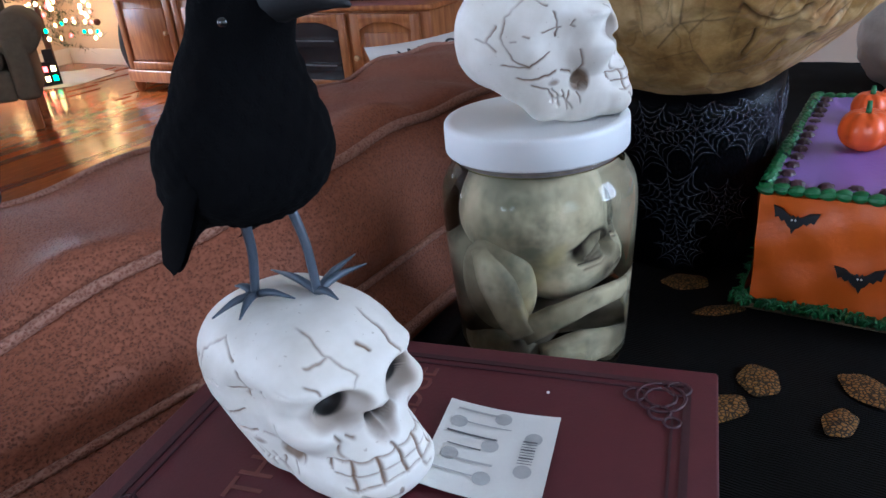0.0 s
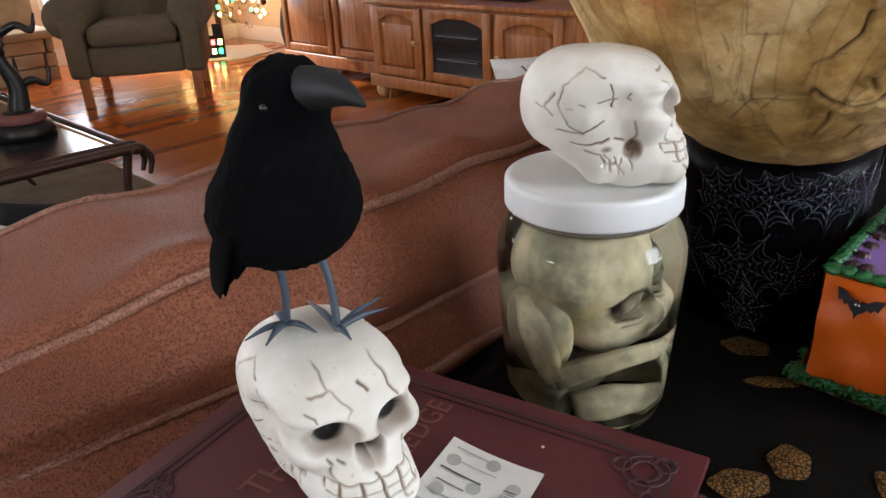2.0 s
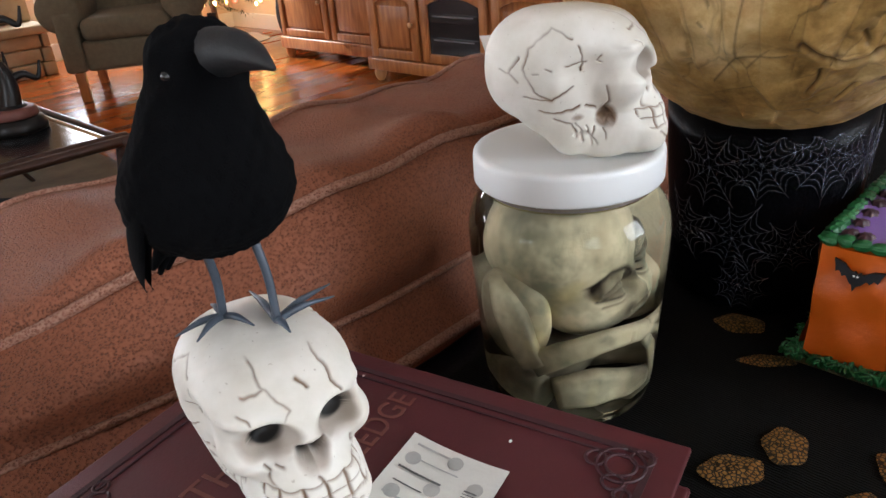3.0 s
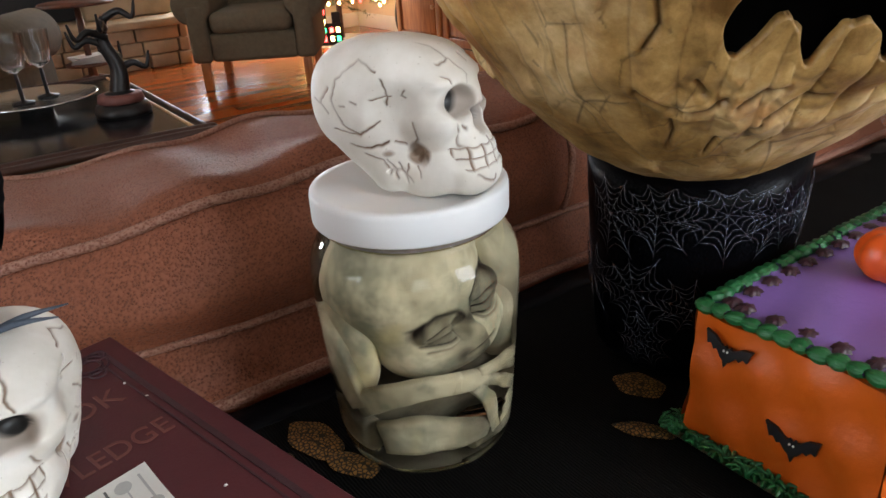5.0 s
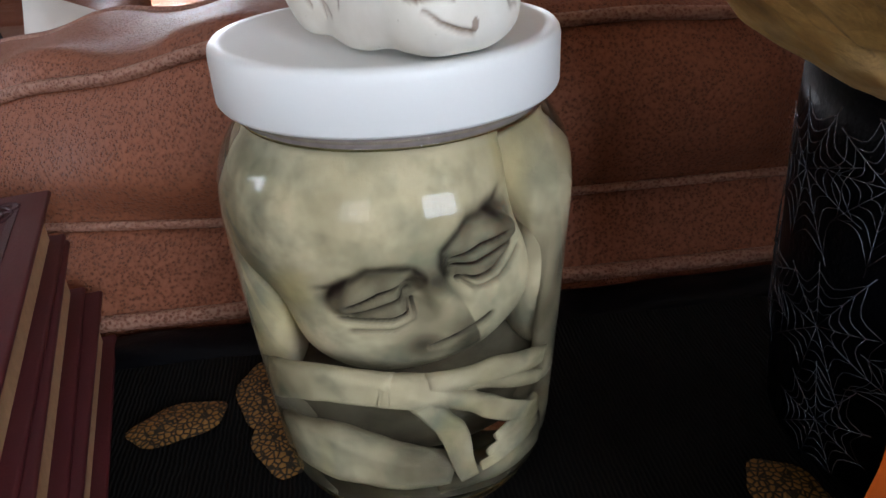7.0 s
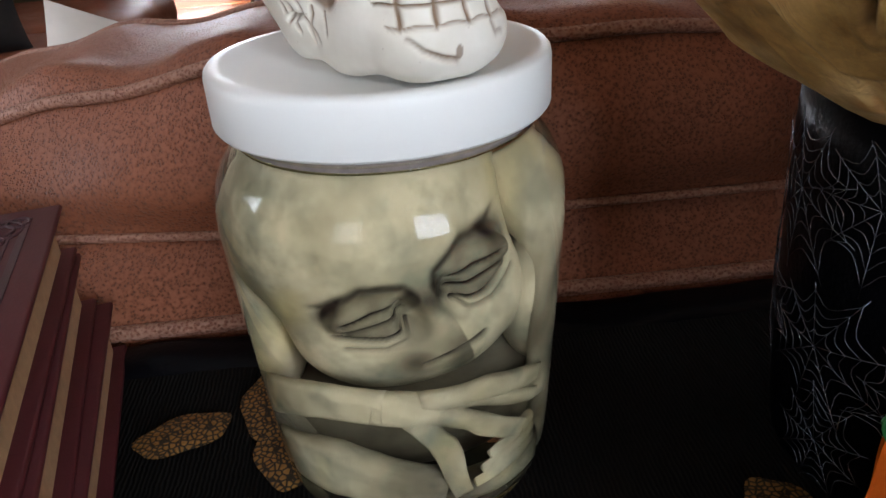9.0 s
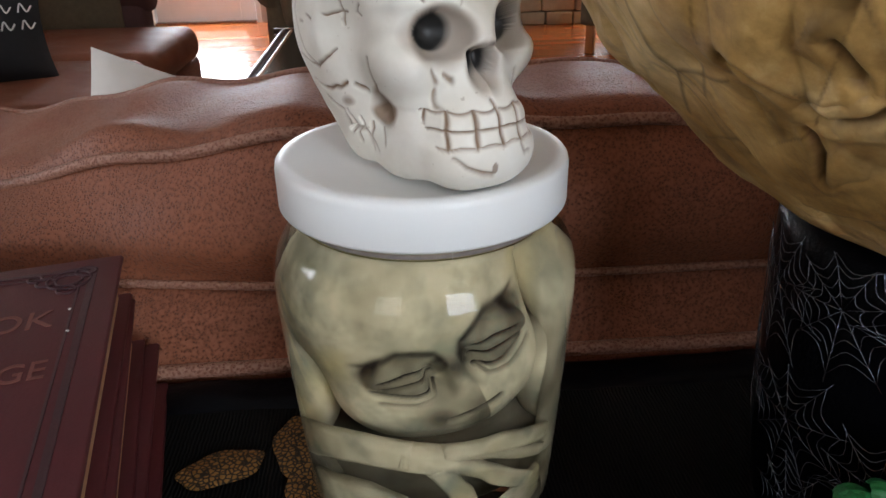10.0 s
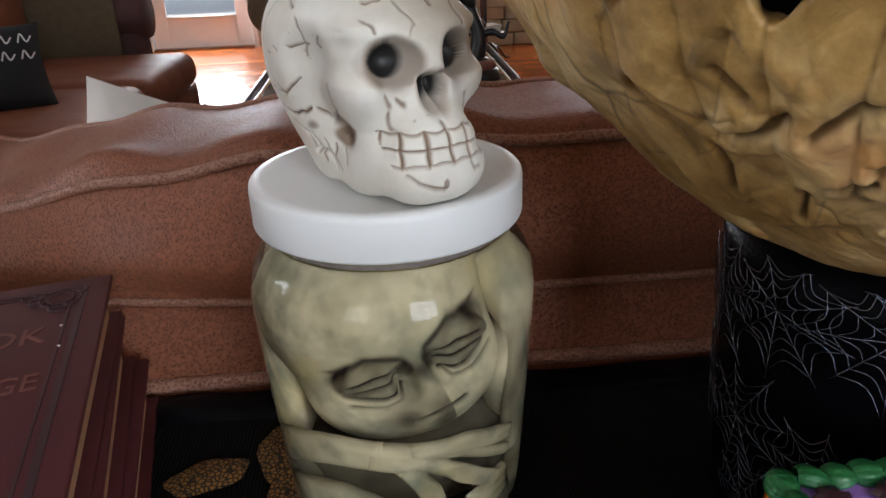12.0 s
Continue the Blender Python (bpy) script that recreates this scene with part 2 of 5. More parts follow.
PILLOW = simple("white_linen", (0.62, 0.58, 0.53), 0.9, 0, 50.0, 0.08)
BLACK_COTTON = simple("black_cotton", (0.012, 0.012, 0.014), 0.85, 0, 60.0, 0.3)
PRINT_WHITE = simple("white_print", (0.72, 0.72, 0.70), 0.8)
FIR = simple("fir_needles", (0.020, 0.055, 0.020), 0.7, 0, 60.0, 0.5)
SKIRT = simple("pale_felt", (0.52, 0.48, 0.44), 0.95, 0, 20.0, 0.15)
SCREEN = glow("screen_picture", (0.04, 0.06, 0.30), 0.9)
BLACK_GLOSS = simple("black_plastic", (0.012, 0.012, 0.013), 0.25)
SMOKED = simple("smoked_glass", (0.012, 0.012, 0.013), 0.06)
GREY_STEEL = simple("grey_steel", (0.30, 0.30, 0.31), 0.4, 0.7)
PURPLE_CLOTH = simple("black_bag_cloth", (0.012, 0.011, 0.013), 0.8)
CONCRETE = simple("pale_patio", (0.62, 0.60, 0.57), 0.9, 0, 5.0, 0.15)
BAND = simple("grey_foam_seal", (0.20, 0.165, 0.16), 0.7, 0, 200.0, 0.5)
OUTSIDE = glow("bright_yard", (0.86, 0.93, 1.0), 3.5)


# ---- mesh tools ----
def mesh(name, shape, material, smooth=True, stain_shade=None):
    """A mesh data-block of vertices and faces, with an optional attribute for stains and painted shade."""
    verts, faces = shape
    data = bpy.data.meshes.new(name)
    data.from_pydata([tuple(v) for v in verts], [], [tuple(f) for f in faces])
    for m in material if isinstance(material, (list, tuple)) else (material,):
        data.materials.append(m)
    data.polygons.foreach_set("use_smooth", [smooth] * len(data.polygons))
    if stain_shade is not None:
        data.attributes.new("stain_shade", "FLOAT", "POINT").data.foreach_set("value", np.ascontiguousarray(stain_shade, dtype=np.float32))
    data.update()
    return data


def thing(name, label, category, m=None, group="", kind="", data=None):
    ob = new(name, data)
    if m is not None:
        ob.matrix_world = m
    return tagged(ob, label, category, group, kind)


def part(name, shape, material, parent, label="", smooth=True, m=None, stain_shade=None):
    data = shape if isinstance(shape, bpy.types.Mesh) else mesh(name, shape, material, smooth, stain_shade)
    ob = new(name, data)
    ob.parent = parent
    if m is not None:
        ob.matrix_basis = m
    return tagged(ob, label)


def moved(shape, m):
    verts, faces = shape
    a = np.array(m)
    return np.asarray(verts, float) @ a[:3, :3].T + a[:3, 3], faces


def join(*shapes):
    verts, faces, base = [], [], 0
    for v, f in shapes:
        verts.append(np.asarray(v, float))
        faces += [tuple(i + base for i in face) for face in f]
        base += len(v)
    return np.concatenate(verts), faces


def block(size, at=(0, 0, 0), bevel=0.0, segments=2):
    """A box with rounded edges; at is its middle."""
    bm = bmesh.new()
    bmesh.ops.create_cube(bm, size=1.0, matrix=Matrix.Diagonal((*size, 1)))
    if bevel:
        bmesh.ops.bevel(bm, geom=list(bm.edges), offset=bevel, segments=segments, profile=0.5, affect="EDGES")
    verts = np.array([v.co[:] for v in bm.verts]) + np.array(at)
    faces = [tuple(v.index for v in f.verts) for f in bm.faces]
    bm.free()
    return verts, faces


def lathe(profile, n=48, closed=True):
    """Turn (radius, height) pairs round the z axis."""
    a = np.linspace(0, 2 * np.pi, n, endpoint=False)
    verts = np.concatenate([np.stack([r * np.cos(a), r * np.sin(a), np.full(n, z)], 1) for r, z in profile])
    faces = []
    for i in range(len(profile) - 1):
        for j in range(n):
            k = (j + 1) % n
            faces.append((i * n + j, i * n + k, (i + 1) * n + k, (i + 1) * n + j))
    if closed:
        faces.append(tuple(range(n - 1, -1, -1)))
        faces.append(tuple((len(profile) - 1) * n + j for j in range(n)))
    return verts, faces


def smooth_line(points, steps=6):
    """A Catmull-Rom line through points."""
    p = np.asarray(points, float)
    p = np.concatenate([2 * p[:1] - p[1:2], p, 2 * p[-1:] - p[-2:-1]])
    out = []
    for i in range(1, len(p) - 2):
        for t in np.linspace(0, 1, steps, endpoint=False):
            a, b, c, d = p[i - 1], p[i], p[i + 1], p[i + 2]
            out.append(0.5 * (2 * b + (c - a) * t + (2 * a - 5 * b + 4 * c - d) * t * t + (3 * b - a - 3 * c + d) * t ** 3))
    return np.array(out + [p[-2]])


def tube(points, radii, sides=8, steps=5):
    """A round rod of changing thickness along a smooth line."""
    pts = smooth_line(points, steps) if steps else np.asarray(points, float)
    r = np.broadcast_to(np.asarray(radii, float), (len(points),)) if np.ndim(radii) == 0 else np.asarray(radii, float)
    r = np.interp(np.linspace(0, 1, len(pts)), np.linspace(0, 1, len(r)), r)
    d = np.gradient(pts, axis=0)
    d /= np.maximum(np.linalg.norm(d, axis=1, keepdims=True), 1e-12)
    up = np.array([0.0, 0.0, 1.0]) if abs(d[0][2]) < 0.9 else np.array([1.0, 0.0, 0.0])
    a = np.linspace(0, 2 * np.pi, sides, endpoint=False)
    verts, faces = [], []
    for p, t, q in zip(pts, d, r):
        u = up - t * np.dot(up, t)
        u /= np.linalg.norm(u)
        up = u
        w = np.cross(t, u)
        verts.append(p + q * (np.cos(a)[:, None] * u + np.sin(a)[:, None] * w))
    n = len(pts)
    for i in range(n - 1):
        for j in range(sides):
            k = (j + 1) % sides
            faces.append((i * sides + j, i * sides + k, (i + 1) * sides + k, (i + 1) * sides + j))
    faces.append(tuple(range(sides - 1, -1, -1)))
    faces.append(tuple((n - 1) * sides + j for j in range(sides)))
    return np.concatenate(verts), faces


def sheet(grid):
    """A surface over a grid of points, rows by columns."""
    g = np.asarray(grid, float)
    r, c = g.shape[:2]
    faces = [(i * c + j, i * c + j + 1, (i + 1) * c + j + 1, (i + 1) * c + j) for i in range(r - 1) for j in range(c - 1)]
    return g.reshape(-1, 3), faces


def globe(nu, nv):
    """Directions of a sphere as a grid closed round z, and its faces."""
    az = np.linspace(0, 2 * np.pi, nu, endpoint=False)
    el = np.linspace(-np.pi / 2, np.pi / 2, nv + 2)[1:-1]
    d = np.stack([np.cos(el)[:, None] * np.cos(az), np.cos(el)[:, None] * np.sin(az), np.repeat(np.sin(el)[:, None], nu, 1)], -1).reshape(-1, 3)
    d = np.concatenate([d, [[0, 0, -1], [0, 0, 1]]])
    faces = [(i * nu + j, i * nu + (j + 1) % nu, (i + 1) * nu + (j + 1) % nu, (i + 1) * nu + j) for i in range(nv - 1) for j in range(nu)]
    s, t = nv * nu, nv * nu + 1
    faces += [(s, (j + 1) % nu, j) for j in range(nu)] + [(t, (nv - 1) * nu + j, (nv - 1) * nu + (j + 1) % nu) for j in range(nu)]
    return d, faces


def ball(radii, at=(0, 0, 0), nu=24, nv=14):
    d, f = globe(nu, nv)
    return d * np.asarray(radii) + np.asarray(at), f


def lump(p, at, radii):
    """Rough distance to an ellipsoid."""
    q = (p - np.asarray(at)) / np.asarray(radii)
    k = np.linalg.norm(q, axis=1)
    g = np.linalg.norm(q / np.asarray(radii), axis=1)
    return k * (k - 1) / np.maximum(g, 1e-9)


def boxy(p, at, radii, power=2.7):
    """Rough distance to a rounded box-like ellipsoid."""
    q = np.abs((p - np.asarray(at)) / np.asarray(radii))
    return ((q ** power).sum(1) ** (1 / power) - 1) * min(radii)


def blend(a, b, k):
    h = np.clip(0.5 + 0.5 * (b - a) / k, 0, 1)
    return b + (a - b) * h - k * h * (1 - h)


def carve(a, b, k):
    return -blend(-a, b, k)


def shrink(field, middle, far, nu, nv):
    """A closed skin: each direction from the middle goes inwards from afar until it meets the form."""
    d, faces = globe(nu, nv)
    t = np.full(len(d), far)
    for _ in range(70):
        t = np.maximum(t - 0.7 * field(np.asarray(middle) + d * t[:, None]), far * 0.02)
    return np.asarray(middle) + d * t[:, None], faces, d


def to_line(p, line):
    """Distance in a plane from points to a broken line."""
    best = np.full(len(p), 1e9)
    line = np.asarray(line, float)
    for a, b in zip(line[:-1], line[1:]):
        ab = b - a
        h = np.clip(((p - a) @ ab) / max(ab @ ab, 1e-12), 0, 1)
        best = np.minimum(best, np.linalg.norm(p - a - h[:, None] * ab, axis=1))
    return best


def ripple(p, scale, seed=0.0, octaves=3):
    """Cheap smooth noise from crossed waves, about -1 to 1."""
    out = np.zeros(len(p))
    rng = np.random.RandomState(int(seed * 10) + 7)
    amp = 1.0
    for _ in range(octaves):
        for _ in range(3):
            k = rng.normal(size=3)
            k *= scale / np.linalg.norm(k)
            out += amp * np.sin(p @ k + rng.uniform(0, 6.28)) / 3
        scale, amp = scale * 2.1, amp * 0.5
    return out


def letters(body, size, m, material, parent, name="lettering", width=0.0):
    """Raised letters in the built-in font, as a mesh part."""
    curve = bpy.data.curves.new(name, "FONT")
    curve.body, curve.size, curve.extrude, curve.align_x, curve.align_y = body, size, 0.0002, "CENTER", "CENTER"
    tmp = new(name, curve)
    data = bpy.data.meshes.new_from_object(tmp.evaluated_get(bpy.context.evaluated_depsgraph_get()))
    bpy.data.objects.remove(tmp)
    data.materials.clear()
    if width:
        xs = [v.co.x for v in data.vertices]
        data.transform(Matrix.Diagonal((width / (max(xs) - min(xs)), 1, 1, 1)))
    data.materials.append(material)
    return part(name, data, material, parent, m=m)


def spin(deg):
    return Matrix.Rotation(radians(deg), 4, "Z")


# ---- the room ----
def wall(name, size, at, material=WALL, label="cream painted living room wall"):
    return thing(name, label, "wall", kind="structure", data=mesh(name, block(size, at), material, False))


thing("floor", "glossy orange hardwood strip floor", "floor", kind="structure", data=mesh("floor", block((7.7, 9.5, 0.1), (0.15, 2.4, -0.05)), FLOOR, False))
thing("ceiling", "plain white ceiling", "ceiling", kind="structure", data=mesh("ceiling", block((7.7, 9.5, 0.1), (0.15, 2.4, 2.55)), CEIL, False))
wall("wall_east", (0.12, 9.5, 2.5), (3.96, 2.4, 1.25))
# west wall, split round an opening added for the fill lamp
wall("wall_west", (0.12, 5.9, 2.5), (-3.66, 4.2, 1.25))
wall("wall_west_left", (0.12, 2.5, 2.5), (-3.66, -1.1, 1.25))
wall("wall_west_sill", (0.12, 1.1, 0.9), (-3.66, 0.7, 0.45))
wall("wall_west_head", (0.12, 1.1, 0.35), (-3.66, 0.7, 2.325))
# north wall with the glazed door's opening
wall("wall_north", (1.40, 0.12, 2.5), (-2.90, 7.12, 1.25))
wall("wall_north_middle", (3.10, 0.12, 2.5), (0.40, 7.12, 1.25))
wall("wall_north_right", (1.25, 0.12, 2.5), (3.275, 7.12, 1.25))
wall("wall_north_sill", (0.70, 0.12, 0.5), (2.30, 7.12, 0.25))
wall("wall_north_head", (0.70, 0.12, 0.45), (2.30, 7.12, 2.275))
far = thing("window_3", "tall white window by the fireplace", "window", pose(2.30, 7.12, 1.275), kind="structure")
for s in (-1, 1):
    part("window_frame", block((0.05, 0.10, 1.55), (s * 0.325, 0, 0), 0.006), WHITE, far, smooth=False)
    part("window_rail", block((0.60, 0.10, 0.05), (0, 0, s * 0.75), 0.006), WHITE, far, smooth=False)
part("meeting_rail", block((0.60, 0.05, 0.04), (0, 0, 0), 0.005), WHITE, far, smooth=False)
wall("wall_north_over_door", (1.05, 0.12, 0.44), (-1.675, 7.12, 2.28))
# south wall behind the camera with two windows
for n, (x0, x1) in enumerate(((-3.6, -1.85), (-0.75, 0.4), (1.5, 3.9))):
    wall(("wall_south", "wall_south_middle", "wall_south_right")[n], (x1 - x0, 0.12, 2.5), ((x0 + x1) / 2, -2.26, 1.25))
for n, xm in enumerate((-1.3, 0.95)):
    wall(("wall_south_sill", "wall_south_sill_right")[n], (1.1, 0.12, 0.9), (xm, -2.26, 0.45))
    wall(("wall_south_head", "wall_south_head_right")[n], (1.1, 0.12, 0.35), (xm, -2.26, 2.325))
# the third, in the west wall, is added to go with the fill lamp
for name, m in (("window_1", pose(-1.3, -2.26, 1.525)), ("window_2", pose(0.95, -2.26, 1.525)), ("window_4", pose(-3.66, 0.7, 1.525, 0, 0, -90))):
    win = thing(name, "white double-hung window with small panes, out of view", "window", m, kind="structure")
    for s in (-1, 1):
        part("window_frame", block((0.06, 0.10, 1.25), (s * 0.52, 0, 0), 0.006), WHITE, win, smooth=False)
        part("window_rail", block((0.98, 0.10, 0.06), (0, 0, s * 0.595), 0.006), WHITE, win, smooth=False)
    part("meeting_rail", block((0.98, 0.06, 0.05), (0, 0, 0), 0.005), WHITE, win, smooth=False)
    for x in (-0.165, 0.165):
        part("muntin", block((0.022, 0.03, 1.14), (x, 0, 0)), WHITE, win, smooth=False)
    for z in (-0.3, 0.3):
        part("muntin", block((0.98, 0.03, 0.022), (0, 0.002, z)), WHITE, win, smooth=False)
    part("window_sill", block((1.2, 0.14, 0.03), (0, 0.06, -0.64), 0.006), WHITE, win, smooth=False)
thing("backdrop", "bright yard beyond the windows", "backdrop", kind="structure", data=mesh("backdrop", block((9.0, 0.02, 3.4), (0, -3.2, 1.6)), OUTSIDE, False))
thing("ground", "pale sunlit patio outside the glazed door", "ground", kind="structure", data=mesh("ground", block((16.0, 9.0, 0.1), (0.0, 11.7, -0.12)), CONCRETE, False))
thing("backdrop_north", "bright yard beyond the glazed door", "backdrop", kind="structure", data=mesh("backdrop", block((16.0, 0.02, 3.0), (0.0, 16.0, 1.3)), OUTSIDE, False))
for name, size, at in (("baseboard_east", (0.018, 9.3, 0.15), (3.891, 2.4, 0.075)), ("baseboard_north", (1.35, 0.018, 0.15), (-2.93, 7.051, 0.075)),
                       ("baseboard_north_right", (1.9, 0.018, 0.15), (2.93, 7.051, 0.075)), ("baseboard_west", (0.018, 9.3, 0.15), (-3.591, 2.4, 0.075))):
    thing(name, "tall white baseboard", "baseboard", kind="structure", data=mesh(name, block(size, at, 0.005), WHITE, False))


def glazed_door():
    door = thing("door_1", "white door with a large glass pane", "door", pose(-1.72, 7.08, 0), kind="structure")
    for s in (-1, 1):
        part("casing", block((0.09, 0.15, 2.1), (s * 0.52, 0, 1.05), 0.006), WHITE, door, smooth=False)
        part("stile", block((0.14, 0.045, 2.03), (s * 0.395, 0, 1.02), 0.004), WHITE, door, smooth=False)
    part("casing", block((1.13, 0.15, 0.09), (0, 0, 2.1), 0.006), WHITE, door, smooth=False)
    part("rail", block((0.65, 0.045, 0.29), (0, 0, 0.155), 0.004), WHITE, door, smooth=False)
    part("rail", block((0.65, 0.045, 0.14), (0, 0, 1.97), 0.004), WHITE, door, smooth=False)
    part("molding", tube([(-0.325, -0.025, 0.30), (0.325, -0.025, 0.30)], 0.012, 6, 0), WHITE, door)
    part("pane", block((0.65, 0.006, 1.6), (0, 0, 1.10)), GLASS, door, smooth=False).visible_shadow = False
    part("threshold", block((0.95, 0.16, 0.02), (0, -0.02, 0.011), 0.004), DARKWOOD, door, smooth=False)


glazed_door()


def fireplace():
    hearth = thing("fireplace", "raised tan stone hearth with a dark firebox", "fireplace", pose(0.55, 6.7, 0), kind="structure")
    rng = random.Random(4)
    part("hearth_slab", block((2.5, 0.74, 0.07), (0, 0, 0.375), 0.015), STONE, hearth)
    for row in range(3):
        x = -1.22
        while x < 1.2:
            w = min(rng.uniform(0.2, 0.42), 1.22 - x)
            if w > 0.05:
                part("stone", block((w - 0.012, 0.68 + rng.uniform(-0.01, 0.02), 0.108), (x + w / 2, 0.0, 0.058 + row * 0.114), 0.012), STONE, hearth)
            x += w
    for s in (-1, 1):
        part("pier", block((0.75, 0.4, 2.05), (s * 0.85, 0.17, 1.44), 0.02), STONE, hearth)
    part("lintel", block((0.95, 0.4, 1.1), (0, 0.17, 1.92), 0.02), STONE, hearth)
    part("firebox", block((0.95, 0.05, 0.95), (0, 0.30, 0.89)), IRON, hearth, smooth=False)


fireplace()


# ---- leather sofa behind the table ----
def sofa():
    ob = thing("leather_sofa", "brown pebbled leather sofa with piped seams and soft back", "sofa")
    xs = np.concatenate([np.linspace(-1.35, -0.5, 18, endpoint=False), np.linspace(-0.5, 0.45, 90), np.linspace(0.46, 0.9, 8)])
    rows, upper, lower, welt, crest = [], [], [], [], []
    for x in xs:
        s = min(max(0.0, -x - 0.08), 0.34)
        w = 0.004 * math.sin(x * 23 + 0.6) + 0.003 * math.sin(x * 51)
        yu, zu = 0.150 + 0.40 * s, 0.904 - 0.26 * s + 0.6 * w
        yr, zt = 0.30 + 0.5 * s, 0.906 - 0.20 * s + w
        prof = [(0.122, 0.06), (0.122, 0.40), (0.121, 0.70), (0.112, 0.742), (0.109, 0.757), (0.116, 0.766), (0.124, 0.785), (0.132 + 0.15 * s, 0.803),
                (0.124 + 0.2 * s + w, 0.83), (0.126 + 0.3 * s + w, 0.86 - 0.1 * s), (0.137 + 0.37 * s, 0.886 - 0.2 * s), (yu, zu), (yu + 0.018, zu + 0.012 + w),
                (yu + 0.07, (zu + 0.6 * zt) / 1.6 + 0.006), (yr, zt), (yr + 0.06, zt - 0.012), (yr + 0.12, zt - 0.07), (yr + 0.15, 0.74), (yr + 0.16, 0.46)]
        line = smooth_line([(0, a, b) for a, b in prof], 5)
        line[:, 0] = x
        rows.append(line)
        upper.append((x, yu - 0.003, zu))
        lower.append((x, 0.1305 + 0.15 * s, 0.803))
        welt.append((x, 0.108, 0.757))
        crest.append((x, yr + 0.045, zt - 0.004))
    g = np.array(rows)
    flat = g.reshape(-1, 3)
    flat[:, 1] += 0.0025 * ripple(flat, 30.0, 1.0) * (flat[:, 2] > 0.77)
    flat[:, 2] += 0.003 * ripple(flat, 24.0, 2.0) * (flat[:, 2] > 0.9)
    v, f = sheet(g)
    part("backrest", (v, f), LEATHER, ob)
    for line, r in ((upper, 0.0042), (lower, 0.0030), (welt, 0.0050), (crest, 0.0036)):
        part("piping", tube(line, r, 8, 0), PIPING, ob)
    part("side_piping", tube([(0.262, 0.148, 0.902), (0.272, 0.130, 0.87), (0.268, 0.128, 0.83), (0.262, 0.132, 0.803)], 0.0035), PIPING, ob)
    for x in (-0.95, -0.28, 0.42):
        part("seat_cushion", block((0.66, 0.72, 0.17), (x, 0.86, 0.40), 0.06, 4), LEATHER_TAN, ob)
    part("base", block((2.25, 0.95, 0.26), (-0.22, 0.66, 0.19), 0.03), LEATHER, ob)
    for x in (-1.46, 1.0):
        part("arm", block((0.24, 0.98, 0.60), (x, 0.66, 0.34), 0.09, 4), LEATHER, ob)
    for x in (-1.45, 1.0):
        for y in (0.26, 1.06):
            part("leg", block((0.07, 0.07, 0.06), (x, y, 0.03), 0.008), DARKWOOD, ob)


sofa()


# ---- table and cloth ----
def side_table():
    ob = thing("sofa_table", "dark wooden sofa table behind the sofa", "table")
    part("tabletop", block((1.9, 0.56, 0.03), (0.15, -0.185, 0.729), 0.006), DARKWOOD, ob)
    part("apron", block((1.8, 0.46, 0.07), (0.15, -0.185, 0.68), 0.004), DARKWOOD, ob)
    for x in (-0.74, 1.04):
        for y in (-0.41, 0.03):
            part("leg", block((0.05, 0.05, 0.70), (x, y, 0.35), 0.005), DARKWOOD, ob)


side_table()


def tablecloth():
    ob = thing("tablecloth", "black net tablecloth with gold lace motifs", "tablecloth")
    xs, ys = np.linspace(-0.79, 1.09, 150), np.linspace(-0.475, 0.100, 60)
    g = np.zeros((len(ys), len(xs), 3))
    g[..., 0], g[..., 1] = np.meshgrid(xs, ys)
    flat = g.reshape(-1, 3)
    flat[:, 2] = 0.7475 + 0.0009 * ripple(flat, 45.0, 3.0) + 0.0006 * ripple(flat, 120.0, 5.0)
    part("cloth", sheet(g), NET, ob)
    # bunched strip along the sofa
    g = np.zeros((14, 150, 3))
    for i, a in enumerate(np.linspace(0, np.pi, 14)):
        for j, x in enumerate(xs):
            h = 0.0055 + 0.002 * math.sin(x * 37) + 0.0015 * math.sin(x * 83 + 1)
            g[i, j] = (x, 0.091 - 0.017 * math.cos(a), 0.746 + h * math.sin(a))
    part("hem", sheet(g), BLACK_FABRIC, ob)

    def motif(x, y, a, b, turn):
        t = np.linspace(0, 2 * np.pi, 40, endpoint=False)
        q = 1 + 0.06 * np.sin(5 * t)
        rings = [np.stack([a * k * q * np.cos(t), b * k * q * np.sin(t), np.full(40, 0.7495 + 0.0014 * (1 - k * k))], 1) for k in (1.0, 0.75, 0.5, 0.25, 0.02)]
        v = np.concatenate(rings)
        f = [(i * 40 + j, i * 40 + (j + 1) % 40, (i + 1) * 40 + (j + 1) % 40, (i + 1) * 40 + j) for i in range(4) for j in range(40)]
        v, f = moved((v, f), pose(0, 0, 0, 0, 0, turn))
        part("lace_motif", (v + np.array([x, y, 0]), f), LACE, ob, "gold lace motif")

    for m in ((-0.116, 0.022, 0.024, 0.014, 18), (-0.074, 0.036, 0.015, 0.027, 10), (-0.066, -0.004, 0.010, 0.022, 25), (0.150, -0.068, 0.015, 0.020, 20),
              (0.112, -0.106, 0.008, 0.022, 35), (-0.016, -0.135, 0.021, 0.014, -40), (0.026, -0.152, 0.019, 0.014, 15), (0.043, -0.218, 0.022, 0.014, 50),
              (0.0, -0.205, 0.016, 0.010, -10), (0.085, -0.270, 0.018, 0.012, -15), (0.30, 0.06, 0.02, 0.013, 0), (-0.03, -0.30, 0.02, 0.012, 15), (0.06, -0.33, 0.02, 0.012, 60)):
        motif(*m)


tablecloth()


